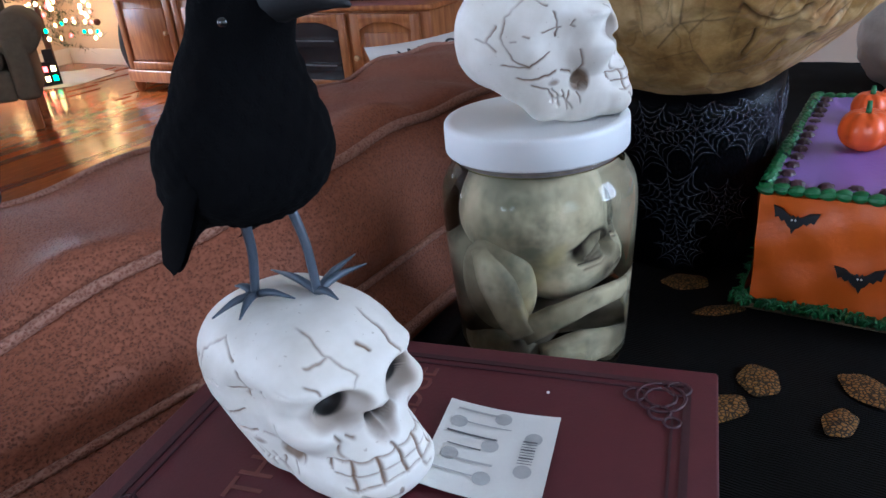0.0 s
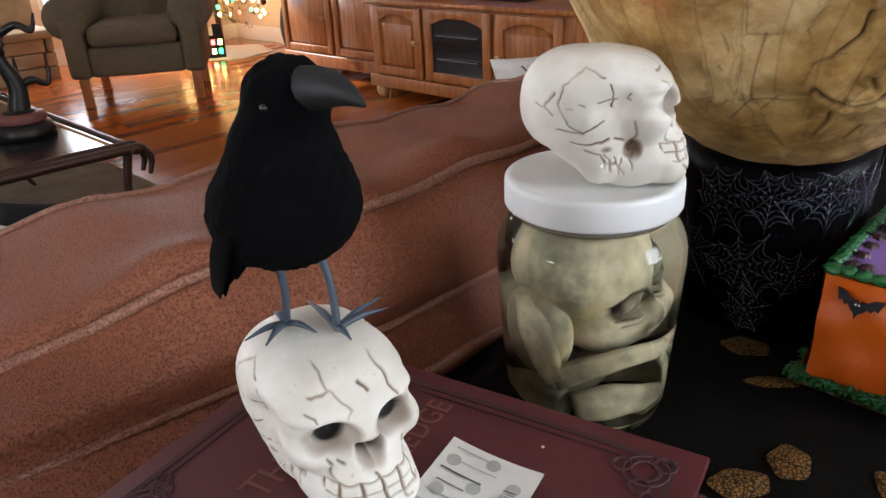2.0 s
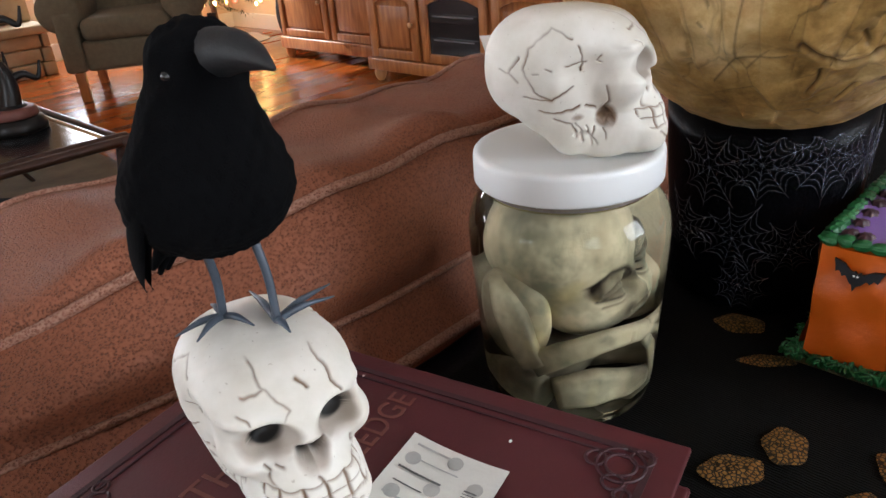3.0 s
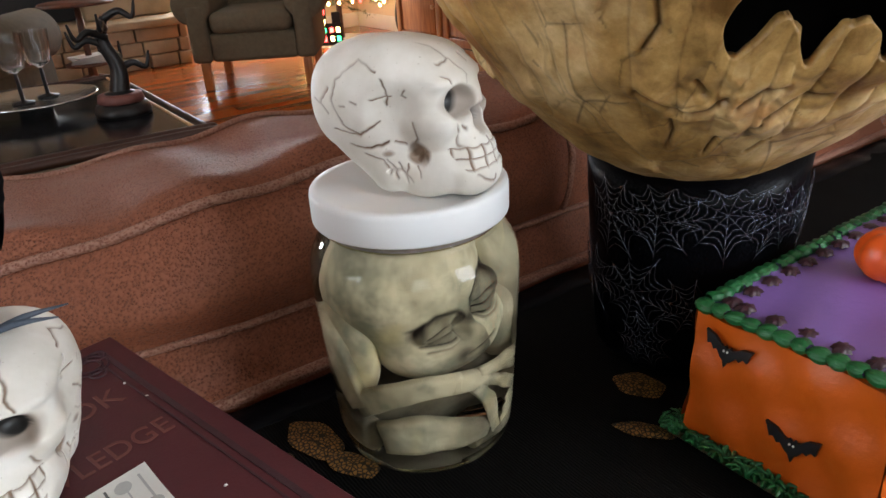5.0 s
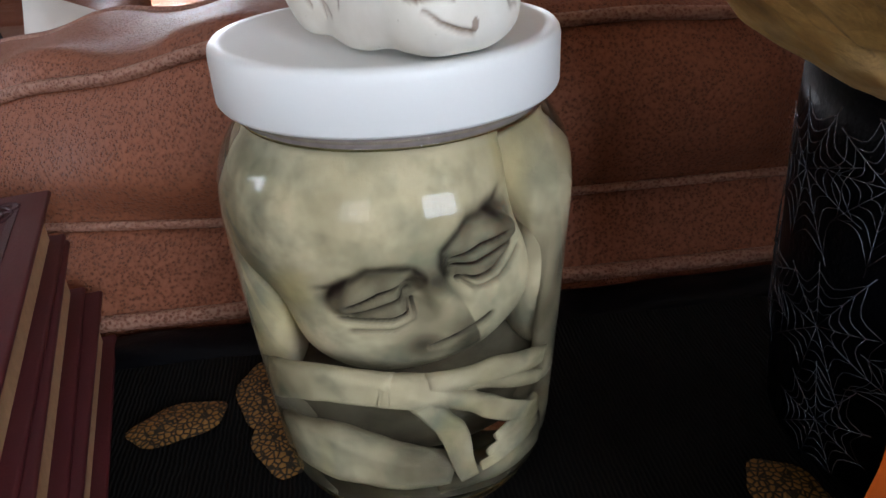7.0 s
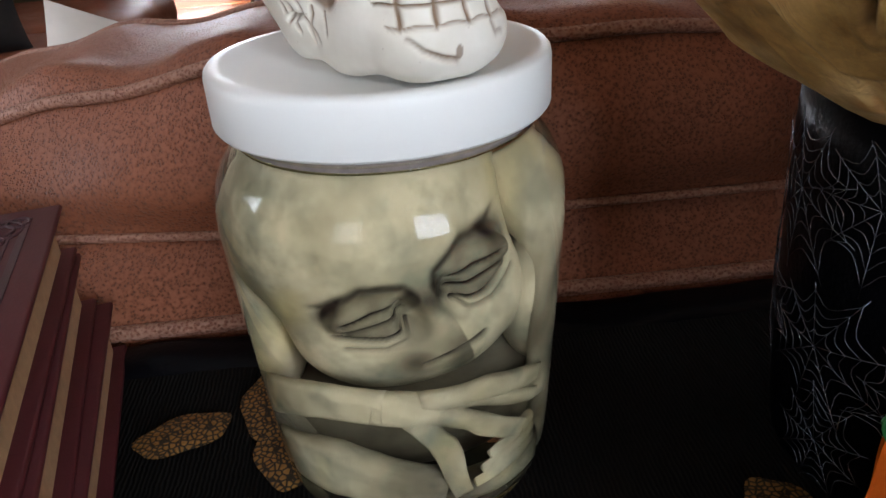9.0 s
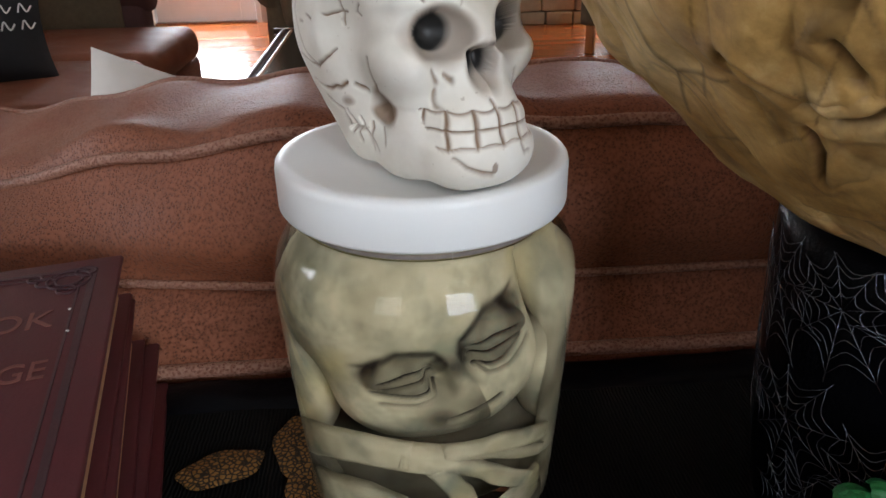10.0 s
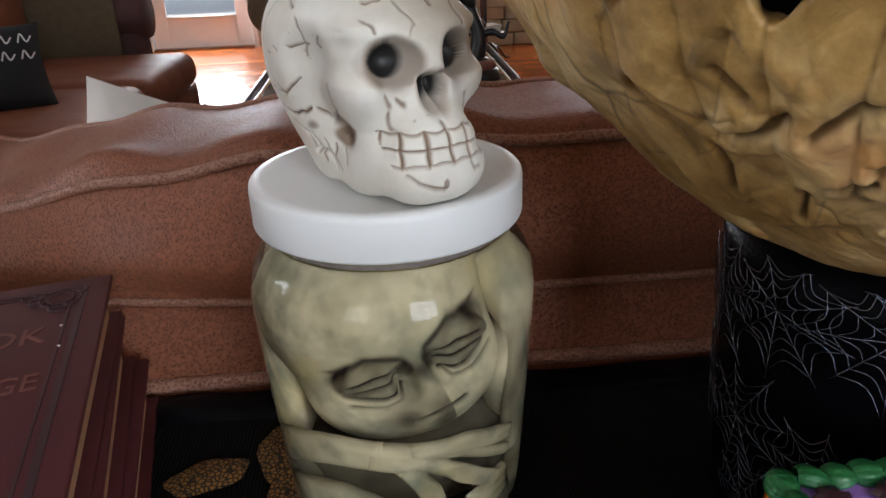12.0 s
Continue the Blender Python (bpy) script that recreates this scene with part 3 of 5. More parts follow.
# ---- the skulls ----
def skull_mesh():
    def field(p):
        ax = np.abs(p[:, 0])
        q = np.stack([ax, p[:, 1], p[:, 2]], 1)
        d = boxy(p, (0, 0.8, 5.95), (4.05, 4.8, 3.9), 2.4)
        d = blend(d, boxy(p, (0, -1.6, 6.6), (3.45, 3.2, 2.9), 2.5), 0.9)
        d = blend(d, lump(p, (0, -2.7, 4.9), (3.1, 3.0, 3.4)), 0.9)
        d = blend(d, lump(p, (0, -3.3, 1.9), (2.75, 2.85, 1.9)), 0.8)
        d = blend(d, boxy(p, (0, -4.9, 0.95), (2.5, 1.75, 1.05), 2.5), 0.6)
        d = blend(d, lump(q, (2.5, -0.4, 2.3), (0.85, 1.7, 2.1)), 0.6)
        d = blend(d, lump(q, (2.0, -2.3, 1.0), (0.85, 2.3, 1.05)), 0.4)
        d = blend(d, lump(q, (2.15, 0.7, 3.3), (1.35, 2.2, 1.8)), 0.8)
        d = blend(d, lump(q, (2.6, -3.5, 4.2), (0.9, 1.5, 0.75)), 0.7)
        d = blend(d, lump(q, (1.6, -3.9, 7.15), (1.4, 0.7, 0.4)), 0.9)
        d = blend(d, lump(p, (0, -5.2, 2.4), (2.05, 1.15, 1.35)), 0.5)
        d = carve(d, lump(q, (4.35, -1.6, 5.6), (0.9, 1.5, 1.5)), 0.9)
        d = carve(d, lump(q, (1.62, -5.6, 5.50), (1.12, 1.95, 1.40)), 0.4)
        d = carve(d, lump(q, (0.26, -6.2, 4.25), (0.50, 1.9, 0.62)), 0.35)
        d = carve(d, lump(q, (2.80, -2.45, 2.95), (0.60, 0.50, 0.42)), 0.15)
        d = carve(d, lump(q, (2.75, -2.75, 2.35), (0.55, 0.32, 0.52)), 0.12)
        d = carve(d, lump(q, (2.95, -0.75, 3.0), (0.45, 0.42, 0.24)), 0.1)
        d = carve(d, lump(q, (2.95, -0.9, 1.65), (0.40, 0.55, 0.20)), 0.15)
        return np.maximum(d, 0.02 - p[:, 2])

    v, f, d = shrink(field, (0, -1.0, 4.4), 9.0, 540, 380)
    front = v[:, 1] < -1.6
    cut = np.zeros(len(v))

    def groove(dist, width, depth, mask):
        np.maximum(cut, depth * np.exp(-(dist / width) ** 2) * mask, out=cut)

    wander = 0.16 * np.stack([ripple(v, 2.6, 1.0), ripple(v, 2.6, 2.0)], 1)
    xz, yz = v[:, [0, 2]] + wander, v[:, [1, 2]] + wander
    fade = np.clip(0.75 + 0.6 * ripple(v, 1.6, 9.0), 0.25, 1)
    for line in ([(-1.3, 9.4), (-1.2, 8.6), (-0.75, 7.9), (-0.55, 7.4), (-0.85, 6.8)], [(-2.1, 8.35), (-1.25, 8.5)], [(1.5, 9.2), (1.85, 8.4), (1.75, 7.8), (2.0, 7.1)],
                 [(0.3, 8.8), (0.6, 8.2)], [(-2.2, 3.9), (-1.9, 3.75)], [(-1.6, 3.95), (-1.3, 3.9)], [(-1.95, 3.6), (-1.85, 3.2)], [(2.1, 3.8), (2.3, 3.3)],
                 [(-2.1, 1.25), (-1.5, 0.75), (-0.9, 0.5), (-0.3, 0.42)], [(1.0, 1.2), (1.3, 0.9), (1.7, 0.9)], [(-0.05, 3.4), (0.1, 3.2)], [(-2.5, 7.6), (-2.2, 7.2)]):
        groove(to_line(xz, line), 0.052 + 0.02 * fade, 0.15, front * fade)
    # two rows of teeth
    teeth = front & (np.abs(v[:, 0]) < 2.3) & (v[:, 2] > 1.35) & (v[:, 2] < 3.15) & (v[:, 1] < -2.6)
    arc = np.arctan2(v[:, 0], -(v[:, 1] + 2.8)) * 2.3 + 0.09 * ripple(v, 1.3, 6.0)
    groove(np.abs(v[:, 2] - 2.25 + 0.10 * ripple(v, 2.2, 7.0)), 0.06, 0.19, teeth)
    groove(np.abs(v[:, 2] - 3.05 + 0.12 * np.abs(np.sin(arc * 4.6)) - 0.08), 0.06, 0.12, teeth & (np.abs(np.sin(arc * 4.6)) > 0.3))
    groove(np.abs(v[:, 2] - 1.45 - 0.12 * np.abs(np.sin(arc * 4.6)) + 0.08), 0.06, 0.12, teeth & (np.abs(np.sin(arc * 4.6)) > 0.2))
    groove(np.abs((arc / 0.68 + 0.5) % 1 - 0.5) * 0.68, 0.058, 0.17, teeth)
    for side in (-1, 1):
        m = (v[:, 0] * side > 1.0)
        for line in ([(-0.6, 8.2), (0.9, 8.7), (2.2, 7.8), (2.6, 6.4), (2.0, 5.0), (0.8, 4.3), (-0.3, 4.8)], [(-0.9, 7.7), (-1.1, 6.4), (-1.0, 5.9)], [(-1.3, 6.5), (0.0, 6.5)],
                     [(0.7, 6.2), (1.0, 6.35)], [(1.5, 6.0), (1.9, 6.1)], [(-2.2, 6.9), (-1.9, 6.5), (-2.2, 6.2)], [(2.9, 7.2), (3.4, 6.2), (3.0, 5.6)], [(3.4, 6.2), (4.0, 6.4)],
                     [(0.8, 4.3), (2.6, 4.6)], [(1.6, 3.6), (0.2, 3.3), (-0.8, 3.6)], [(0.6, 3.0), (-0.4, 2.4), (-0.7, 1.4)], [(-0.6, 2.5), (-1.2, 1.0)], [(-1.2, 2.2), (-1.7, 0.8)],
                     [(-1.9, 1.9), (-1.6, 1.2), (-2.1, 0.8)], [(-2.5, 1.7), (-2.7, 1.0)], [(-2.6, 4.3), (-2.8, 3.7), (-2.5, 3.4)], [(-2.0, 3.4), (-1.3, 3.5)]):
            groove(to_line(yz, line), 0.052 + 0.02 * fade, 0.16, m * fade)
    v = v - d * cut[:, None]
    v = v + d * (0.03 * ripple(v, 1.8, 4.0))[:, None]
    v[:, 2] = np.maximum(v[:, 2], 0)
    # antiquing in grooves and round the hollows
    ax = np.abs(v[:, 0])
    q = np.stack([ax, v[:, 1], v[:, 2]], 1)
    stain_shade = np.clip(cut / 0.14, 0, 1) * 0.92
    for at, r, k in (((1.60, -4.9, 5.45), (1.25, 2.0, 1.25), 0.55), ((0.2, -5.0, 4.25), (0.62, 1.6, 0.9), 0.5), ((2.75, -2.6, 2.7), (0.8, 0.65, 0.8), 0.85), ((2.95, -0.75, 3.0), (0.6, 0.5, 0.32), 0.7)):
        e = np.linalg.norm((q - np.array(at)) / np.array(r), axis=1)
        stain_shade = np.maximum(stain_shade, k * np.clip(1.25 - e, 0, 0.35) / 0.35)
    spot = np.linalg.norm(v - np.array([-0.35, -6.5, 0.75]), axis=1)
    stain_shade = np.maximum(stain_shade, 0.7 * (spot < 0.2))
    u = v.copy()
    # a tall upper jaw over short teeth: heights shift towards the face
    w = np.clip((1.5 - v[:, 1]) / 4.0, 0, 1)
    w = w * w * (3 - 2 * w)
    v[:, 2] += w * (np.interp(v[:, 2], (0, 0.7, 1.35, 2.25, 3.15, 4.25, 5.48, 6.85, 8.3, 9.9), (0, 1.05, 1.9, 2.6, 3.35, 5.15, 6.15, 7.15, 8.35, 9.9)) - v[:, 2])
    v = v * np.array([0.0091, 0.0091, 0.0087])
    data = mesh("skull", (v, f), CERAMIC, True, stain_shade)
    # socket bottoms are painted near black, in place of the shade in open holes
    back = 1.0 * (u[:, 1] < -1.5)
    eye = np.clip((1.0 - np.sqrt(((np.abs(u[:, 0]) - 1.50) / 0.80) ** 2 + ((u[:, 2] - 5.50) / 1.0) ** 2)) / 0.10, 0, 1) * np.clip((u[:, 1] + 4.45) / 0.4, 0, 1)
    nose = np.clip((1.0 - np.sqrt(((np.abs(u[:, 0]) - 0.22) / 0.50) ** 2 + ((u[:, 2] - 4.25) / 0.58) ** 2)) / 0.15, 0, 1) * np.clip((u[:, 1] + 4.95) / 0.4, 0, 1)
    data.attributes.new("hole_shade", "FLOAT", "POINT").data.foreach_set("value", np.ascontiguousarray(np.maximum(eye * back, nose * (u[:, 1] < -1.5)), dtype=np.float32))
    return data


SKULL = skull_mesh()
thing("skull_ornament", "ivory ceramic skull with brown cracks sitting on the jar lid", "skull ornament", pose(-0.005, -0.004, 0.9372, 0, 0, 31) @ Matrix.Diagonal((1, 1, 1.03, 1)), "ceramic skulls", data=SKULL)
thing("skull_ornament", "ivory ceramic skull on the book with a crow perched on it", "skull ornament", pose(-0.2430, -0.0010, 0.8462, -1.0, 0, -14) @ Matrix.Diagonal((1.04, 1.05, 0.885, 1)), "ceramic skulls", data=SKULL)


# ---- jar ----
def jar():
    ob = thing("specimen_jar", "clear jar of yellowish liquid with a white screw lid", "jar", pose(0, 0, 0.7485))
    prof = [(0.001, 0.0035), (0.038, 0.0035), (0.047, 0.0005), (0.053, 0.001), (0.0576, 0.005), (0.0601, 0.012), (0.0617, 0.024), (0.0642, 0.06), (0.0667, 0.10), (0.0679, 0.122),
            (0.0679, 0.134), (0.0665, 0.144), (0.0632, 0.152), (0.0590, 0.158), (0.0552, 0.1618), (0.0543, 0.165), (0.0542, 0.1720)]
    fine = smooth_line([(r, 0, z) for r, z in prof], 4)
    body = part("glass_body", lathe([(p[0], p[2]) for p in fine], 96), JAR, ob, "clear jar body full of pale yellow liquid")
    body.visible_shadow = False
    n = 220
    a = np.linspace(0, 2 * np.pi, n, endpoint=False)
    rib = 0.0619 + 0.00022 * (np.arange(n) % 2)
    rows = [(0.0560, 0.1682, 0), (0.0612, 0.1682, 0), (None, 0.1695, 1), (None, 0.1850, 1), (0.0617, 0.1872, 0), (0.0606, 0.1885, 0), (0.0560, 0.1886, 0), (0.0548, 0.1880, 0), (0.001, 0.1880, 0)]
    v = np.concatenate([np.stack([(rib if r is None else r) * np.cos(a), (rib if r is None else r) * np.sin(a), np.full(n, z)], 1) for r, z, _ in rows])
    f = [(i * n + j, i * n + (j + 1) % n, (i + 1) * n + (j + 1) % n, (i + 1) * n + j) for i in range(len(rows) - 1) for j in range(n)]
    part("lid", (v, f), LID, ob, "ribbed white plastic screw lid")
    part("seal_band", lathe([(0.0546, 0.1625), (0.0552, 0.1630), (0.0552, 0.1680), (0.0546, 0.1682)], 72, False), BAND, ob, "grey-brown seal under the lid")
    for k in range(2):
        t = np.linspace(0, 2 * np.pi * 0.9, 60) + k
        part("thread", tube(np.stack([0.0545 * np.cos(t), 0.0545 * np.sin(t), 0.1618 + 0.0022 * k + 0.001 * t / 6], 1), 0.0009, 6, 0), JAR, ob).visible_shadow = False


jar()


def doll():
    """A curled rubber specimen, one plain form."""
    def head(p):
        ax = np.abs(p[:, 0])
        q = np.stack([ax, p[:, 1], p[:, 2]], 1)
        d = lump(p, (0, 0.7, 1.6), (3.9, 3.6, 3.5))
        d = blend(d, lump(p, (-0.3, -0.9, -1.5), (3.45, 2.6, 2.7)), 1.3)
        d = blend(d, lump(p, (0, -2.5, -2.2), (1.35, 1.0, 0.95)), 0.8)
        d = blend(d, lump(p, (0, -2.9, -1.0), (0.62, 0.55, 0.5)), 0.5)
        d = blend(d, lump(q, (1.65, -2.2, 0.30), (1.25, 0.60, 0.80)), 0.35)
        d = carve(d, lump(q, (0.72, -3.2, -0.1), (0.42, 0.8, 0.8)), 0.4)
        return d

    v, f, d = shrink(head, (0, 0, 0.5), 7.0, 330, 240)
    face = v[:, 1] < -0.8
    xz = np.stack([np.abs(v[:, 0]), v[:, 2]], 1)
    cut = np.zeros(len(v))
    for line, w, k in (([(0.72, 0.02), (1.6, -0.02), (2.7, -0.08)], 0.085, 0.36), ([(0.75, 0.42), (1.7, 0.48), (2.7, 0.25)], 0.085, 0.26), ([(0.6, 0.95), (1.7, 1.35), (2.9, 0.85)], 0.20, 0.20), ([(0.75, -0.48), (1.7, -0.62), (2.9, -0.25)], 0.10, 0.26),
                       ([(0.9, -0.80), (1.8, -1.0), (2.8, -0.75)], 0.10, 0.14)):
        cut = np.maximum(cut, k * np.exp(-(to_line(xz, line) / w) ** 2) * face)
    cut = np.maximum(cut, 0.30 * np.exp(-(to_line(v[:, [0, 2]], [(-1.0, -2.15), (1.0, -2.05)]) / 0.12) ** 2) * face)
    stain_shade = np.clip(cut / 0.22, 0, 1)
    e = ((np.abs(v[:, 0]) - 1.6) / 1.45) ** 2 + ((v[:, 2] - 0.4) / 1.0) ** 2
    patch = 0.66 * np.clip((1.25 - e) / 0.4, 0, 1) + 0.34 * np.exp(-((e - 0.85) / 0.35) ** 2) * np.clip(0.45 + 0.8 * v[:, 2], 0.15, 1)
    stain_shade = np.maximum(stain_shade, face * patch * np.clip(0.9 + 0.3 * ripple(v, 3.0, 3.0), 0.5, 1.1))
    stain_shade = np.maximum(stain_shade, face * 0.85 * np.exp(-((v[:, 0] + 1.25) / 0.75) ** 2 - ((v[:, 2] + 1.9) / 0.9) ** 2))
    stain_shade = np.maximum(stain_shade, face * 0.85 * np.exp(-(v[:, 0] / 0.7) ** 2 - ((v[:, 2] - 0.2) / 0.6) ** 2))
    stain_shade = np.maximum(stain_shade, 0.75 * np.clip(ripple(v, 0.9, 8.0) - 0.25, 0, 1) * (v[:, 0] < 0.4))
    v = v - d * cut[:, None]
    shapes = [moved((v * 0.0104, f), pose(-0.003, -0.004, 0.1050) @ spin(19) @ pose(0, 0, 0, 6, -17, 0))]
    marks = [stain_shade]

    def limb(points, radii, sides=16, dark=0.0):
        s = tube([tuple(q * 0.01 for q in w) for w in points], [r * 0.01 for r in radii], sides, 6)
        s = (s[0] + 0.0009 * ripple(s[0], 140.0, 2.0)[:, None] * np.array([1, 1, 0.5]), s[1])
        shapes.append(s)
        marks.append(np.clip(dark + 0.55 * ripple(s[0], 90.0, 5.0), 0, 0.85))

    # torso coloured dark, painting in the shade between chin, arms and knees
    torso = ball((0.044, 0.030, 0.060), (0.0, 0.022, 0.056), 32, 20)
    shapes.append(torso)
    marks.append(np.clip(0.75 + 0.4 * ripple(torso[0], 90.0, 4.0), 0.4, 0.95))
    for at, r, k in (((0.041, 0.006, 0.080), (0.016, 0.022, 0.032), 0.2), ((-0.041, 0.008, 0.078), (0.015, 0.024, 0.036), 0.1)):
        s = ball(r, at, 28, 18)
        shapes.append(s)
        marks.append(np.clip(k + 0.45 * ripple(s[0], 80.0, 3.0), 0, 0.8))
    # upper arms along the wall, one forearm across the front
    limb([(-4.2, 1.4, 10.2), (-5.3, 0.4, 8.2), (-5.5, -0.4, 6.2), (-5.2, -1.2, 4.7)], [1.0, 1.35, 1.15, 0.95])
    limb([(3.2, 1.8, 12.0), (4.6, 0.0, 10.6), (5.0, -1.2, 8.6), (4.8, -1.9, 6.0), (4.4, -2.4, 4.4)], [1.1, 1.25, 1.2, 1.05, 0.8], 16, 0.3)
    limb([(-5.3, -1.0, 4.7), (-4.6, -3.0, 6.0), (-2.9, -4.7, 6.85), (-0.9, -5.3, 6.8)], [0.95, 0.9, 0.80, 0.72])
    # the back of the hand and its long fingers
    limb([(-1.4, -5.2, 6.8), (0.0, -5.3, 6.5), (1.0, -5.2, 6.0)], [0.70, 0.80, 0.55])
    for a, b, c, r in (((0.2, -5.4, 6.8), (2.5, -5.1, 6.9), (4.7, -3.2, 5.9), 0.50), ((0.6, -5.4, 6.3), (2.3, -5.2, 5.2), (4.3, -4.0, 3.7), 0.46), ((0.0, -5.5, 6.1), (0.9, -5.6, 4.5), (1.7, -5.4, 1.7), 0.50),
                       ((0.6, -5.2, 6.6), (2.6, -4.7, 6.2), (4.6, -3.2, 4.9), 0.40)):
        limb([a, tuple((2 * m + n) / 3 for m, n in zip(b, a)), b, tuple((2 * m + n) / 3 for m, n in zip(c, b)), c], [r * 1.05, r * 0.92, r * 1.08, r * 0.90, r * 0.72], 14, 0.05)
    # the other hand's fingertips
    for tip in ((2.8, -5.1, 3.4), (2.5, -5.3, 2.8), (2.2, -5.4, 2.2)):
        limb([(4.2, -3.2, tip[2] + 0.3), (3.5, -4.4, tip[2] + 0.2), tip], [0.42, 0.40, 0.34], 12)
    # folded legs; the rear ones are coloured darker as painted gap shade
    limb([(-2.4, 2.6, 2.4), (-4.6, 0.6, 2.6), (-4.8, -1.6, 2.4)], [1.5, 1.5, 1.3], 16, 0.25)
    limb([(2.4, 2.6, 2.4), (4.4, 0.6, 2.4), (4.2, -2.0, 1.8)], [1.5, 1.4, 1.1], 16, 0.35)
    limb([(-4.6, -2.2, 2.5), (-3.0, -4.0, 2.9), (-1.0, -4.7, 2.6), (1.0, -4.8, 2.2)], [1.2, 1.45, 1.15, 0.75])
    limb([(4.2, -2.0, 1.4), (2.6, -3.2, 1.1), (0.4, -3.6, 1.0)], [1.0, 0.85, 0.8], 16, 0.45)
    v, f = join(*shapes)
    v = v.copy()
    r = np.linalg.norm(v[:, :2], axis=1)
    wall_r = np.interp(v[:, 2], (0.0, 0.02, 0.09, 0.13, 0.15, 0.158), (0.050, 0.0565, 0.0610, 0.0625, 0.0565, 0.050))
    v[:, 2] = np.minimum(v[:, 2], 0.158)
    v[:, :2] *= (np.minimum(r, wall_r) / np.maximum(r, 1e-9))[:, None]
    v[:, :2] *= np.interp(v[:, 2], (0.14, 0.158), (1.043, 1.0))[:, None]
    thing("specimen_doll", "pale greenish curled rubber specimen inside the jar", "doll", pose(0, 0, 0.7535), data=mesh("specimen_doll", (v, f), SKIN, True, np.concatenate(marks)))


doll()


# ---- crow ----
def crow():
    ob = thing("crow_figure", "black plush crow standing on slate-blue wire legs", "crow figure", pose(-0.2475, 0.0050, 0.9212, 0, 0, -86))

    def body(p):
        d = lump(p, (0.0, 0.1, 6.7), (3.35, 3.6, 2.85))
        d = blend(d, lump(p, (0.6, 0.0, 8.9), (2.4, 2.5, 3.0)), 1.2)
        d = blend(d, lump(p, (1.3, 0.0, 11.8), (1.9, 1.85, 1.70)), 0.8)
        d = blend(d, lump(p, (-2.3, -0.6, 5.1), (1.5, 1.6, 1.6)), 1.0)
        return d

    v, f, d = shrink(body, (0.2, 0.1, 6.6), 10.0, 170, 130)
    v = v + d * (0.07 * ripple(v, 7.0, 6.0))[:, None]
    part("body", (v * 0.01, f), FELT, ob)
    beak = [(2.3, 0, 12.2), (3.2, 0, 12.35), (4.2, 0, 12.4), (5.1, 0, 12.25), (5.9, 0, 11.95)]
    part("beak", tube([tuple(c * 0.01 for c in q) for q in beak], [0.0094, 0.0088, 0.0070, 0.0044, 0.0008], 14), BEAK, ob, "curved charcoal beak")
    for y, x in ((-0.0168, 0.0125), (0.0168, 0.0125)):
        part("eye", ball((0.0020, 0.0020, 0.0020), (x + 0.007, y, 0.1175)), EYE, ob, "glossy black eye")
    for s in (-1, 1):
        rows = []
        for i in range(12):
            t = i / 11
            w = 0.011 * math.sin(math.pi * (0.12 + 0.8 * t)) + 0.002
            rows.append([(0.006 - 0.040 * t + 0.002 * math.sin(k), s * (0.0330 - 0.012 * t * t + 0.0022 * math.sin(math.pi * k / 6)), 0.066 - 0.044 * t + (k - 3) * w / 3) for k in range(7)])
        shape = sheet(rows)
        part("wing", join(shape, (shape[0] - np.array([0, s * 0.003, 0]), [q[::-1] for q in shape[1]])), FEATHER, ob)
    for top, foot, toes in (((0.0, -0.008, 0.042), (-0.0106, -0.0008, 0.0022), ((-0.003, -0.0229), (0.009, -0.0197), (0.0197, 0.0026), (-0.0143, 0.003))),
                            ((0.006, 0.0120, 0.042), (0.0144, 0.0105, 0.0022), ((-0.005, 0.036), (0.006, 0.029), (-0.034, 0.010), (0.0133, -0.0034)))):
        knee = tuple((a + b) / 2 + 0.001 for a, b in zip(top, foot))
        leg = part("leg", tube([top, knee, foot], [0.0022, 0.0020, 0.0020], 8), LEG, ob)
        for dx, dy in toes:
            part("toe", tube([foot, (foot[0] + 0.45 * dx, foot[1] + 0.45 * dy, 0.0040), (foot[0] + dx, foot[1] + dy, 0.0022)], [0.0019, 0.0018, 0.0004], 6), LEG, leg)
    rng = random.Random(3)
    for k in range(7):
        y = (k - 3) * 0.0014
        tip = (-0.039 - rng.uniform(0, 0.004), y * 1.2 - 0.008, 0.022 + rng.uniform(-0.003, 0.006))
        part("tail_feather", tube([(-0.022, y - 0.004, 0.046), (-0.030, y * 1.2 - 0.006, 0.036), tip], [0.0044, 0.0040, 0.0014], 6), FEATHER, ob)
    for k in range(14):
        y, z = rng.uniform(-0.018, 0.010), rng.uniform(0.038, 0.054)
        part("tail_feather", tube([(-0.026, y, z), (-0.034 - rng.uniform(0, 0.005), y * 1.1, z - rng.uniform(0.002, 0.010))], [0.0022, 0.0005], 5, 2), FEATHER, ob)


crow()


# ---- books ----
BOOK_TURN = 13.3


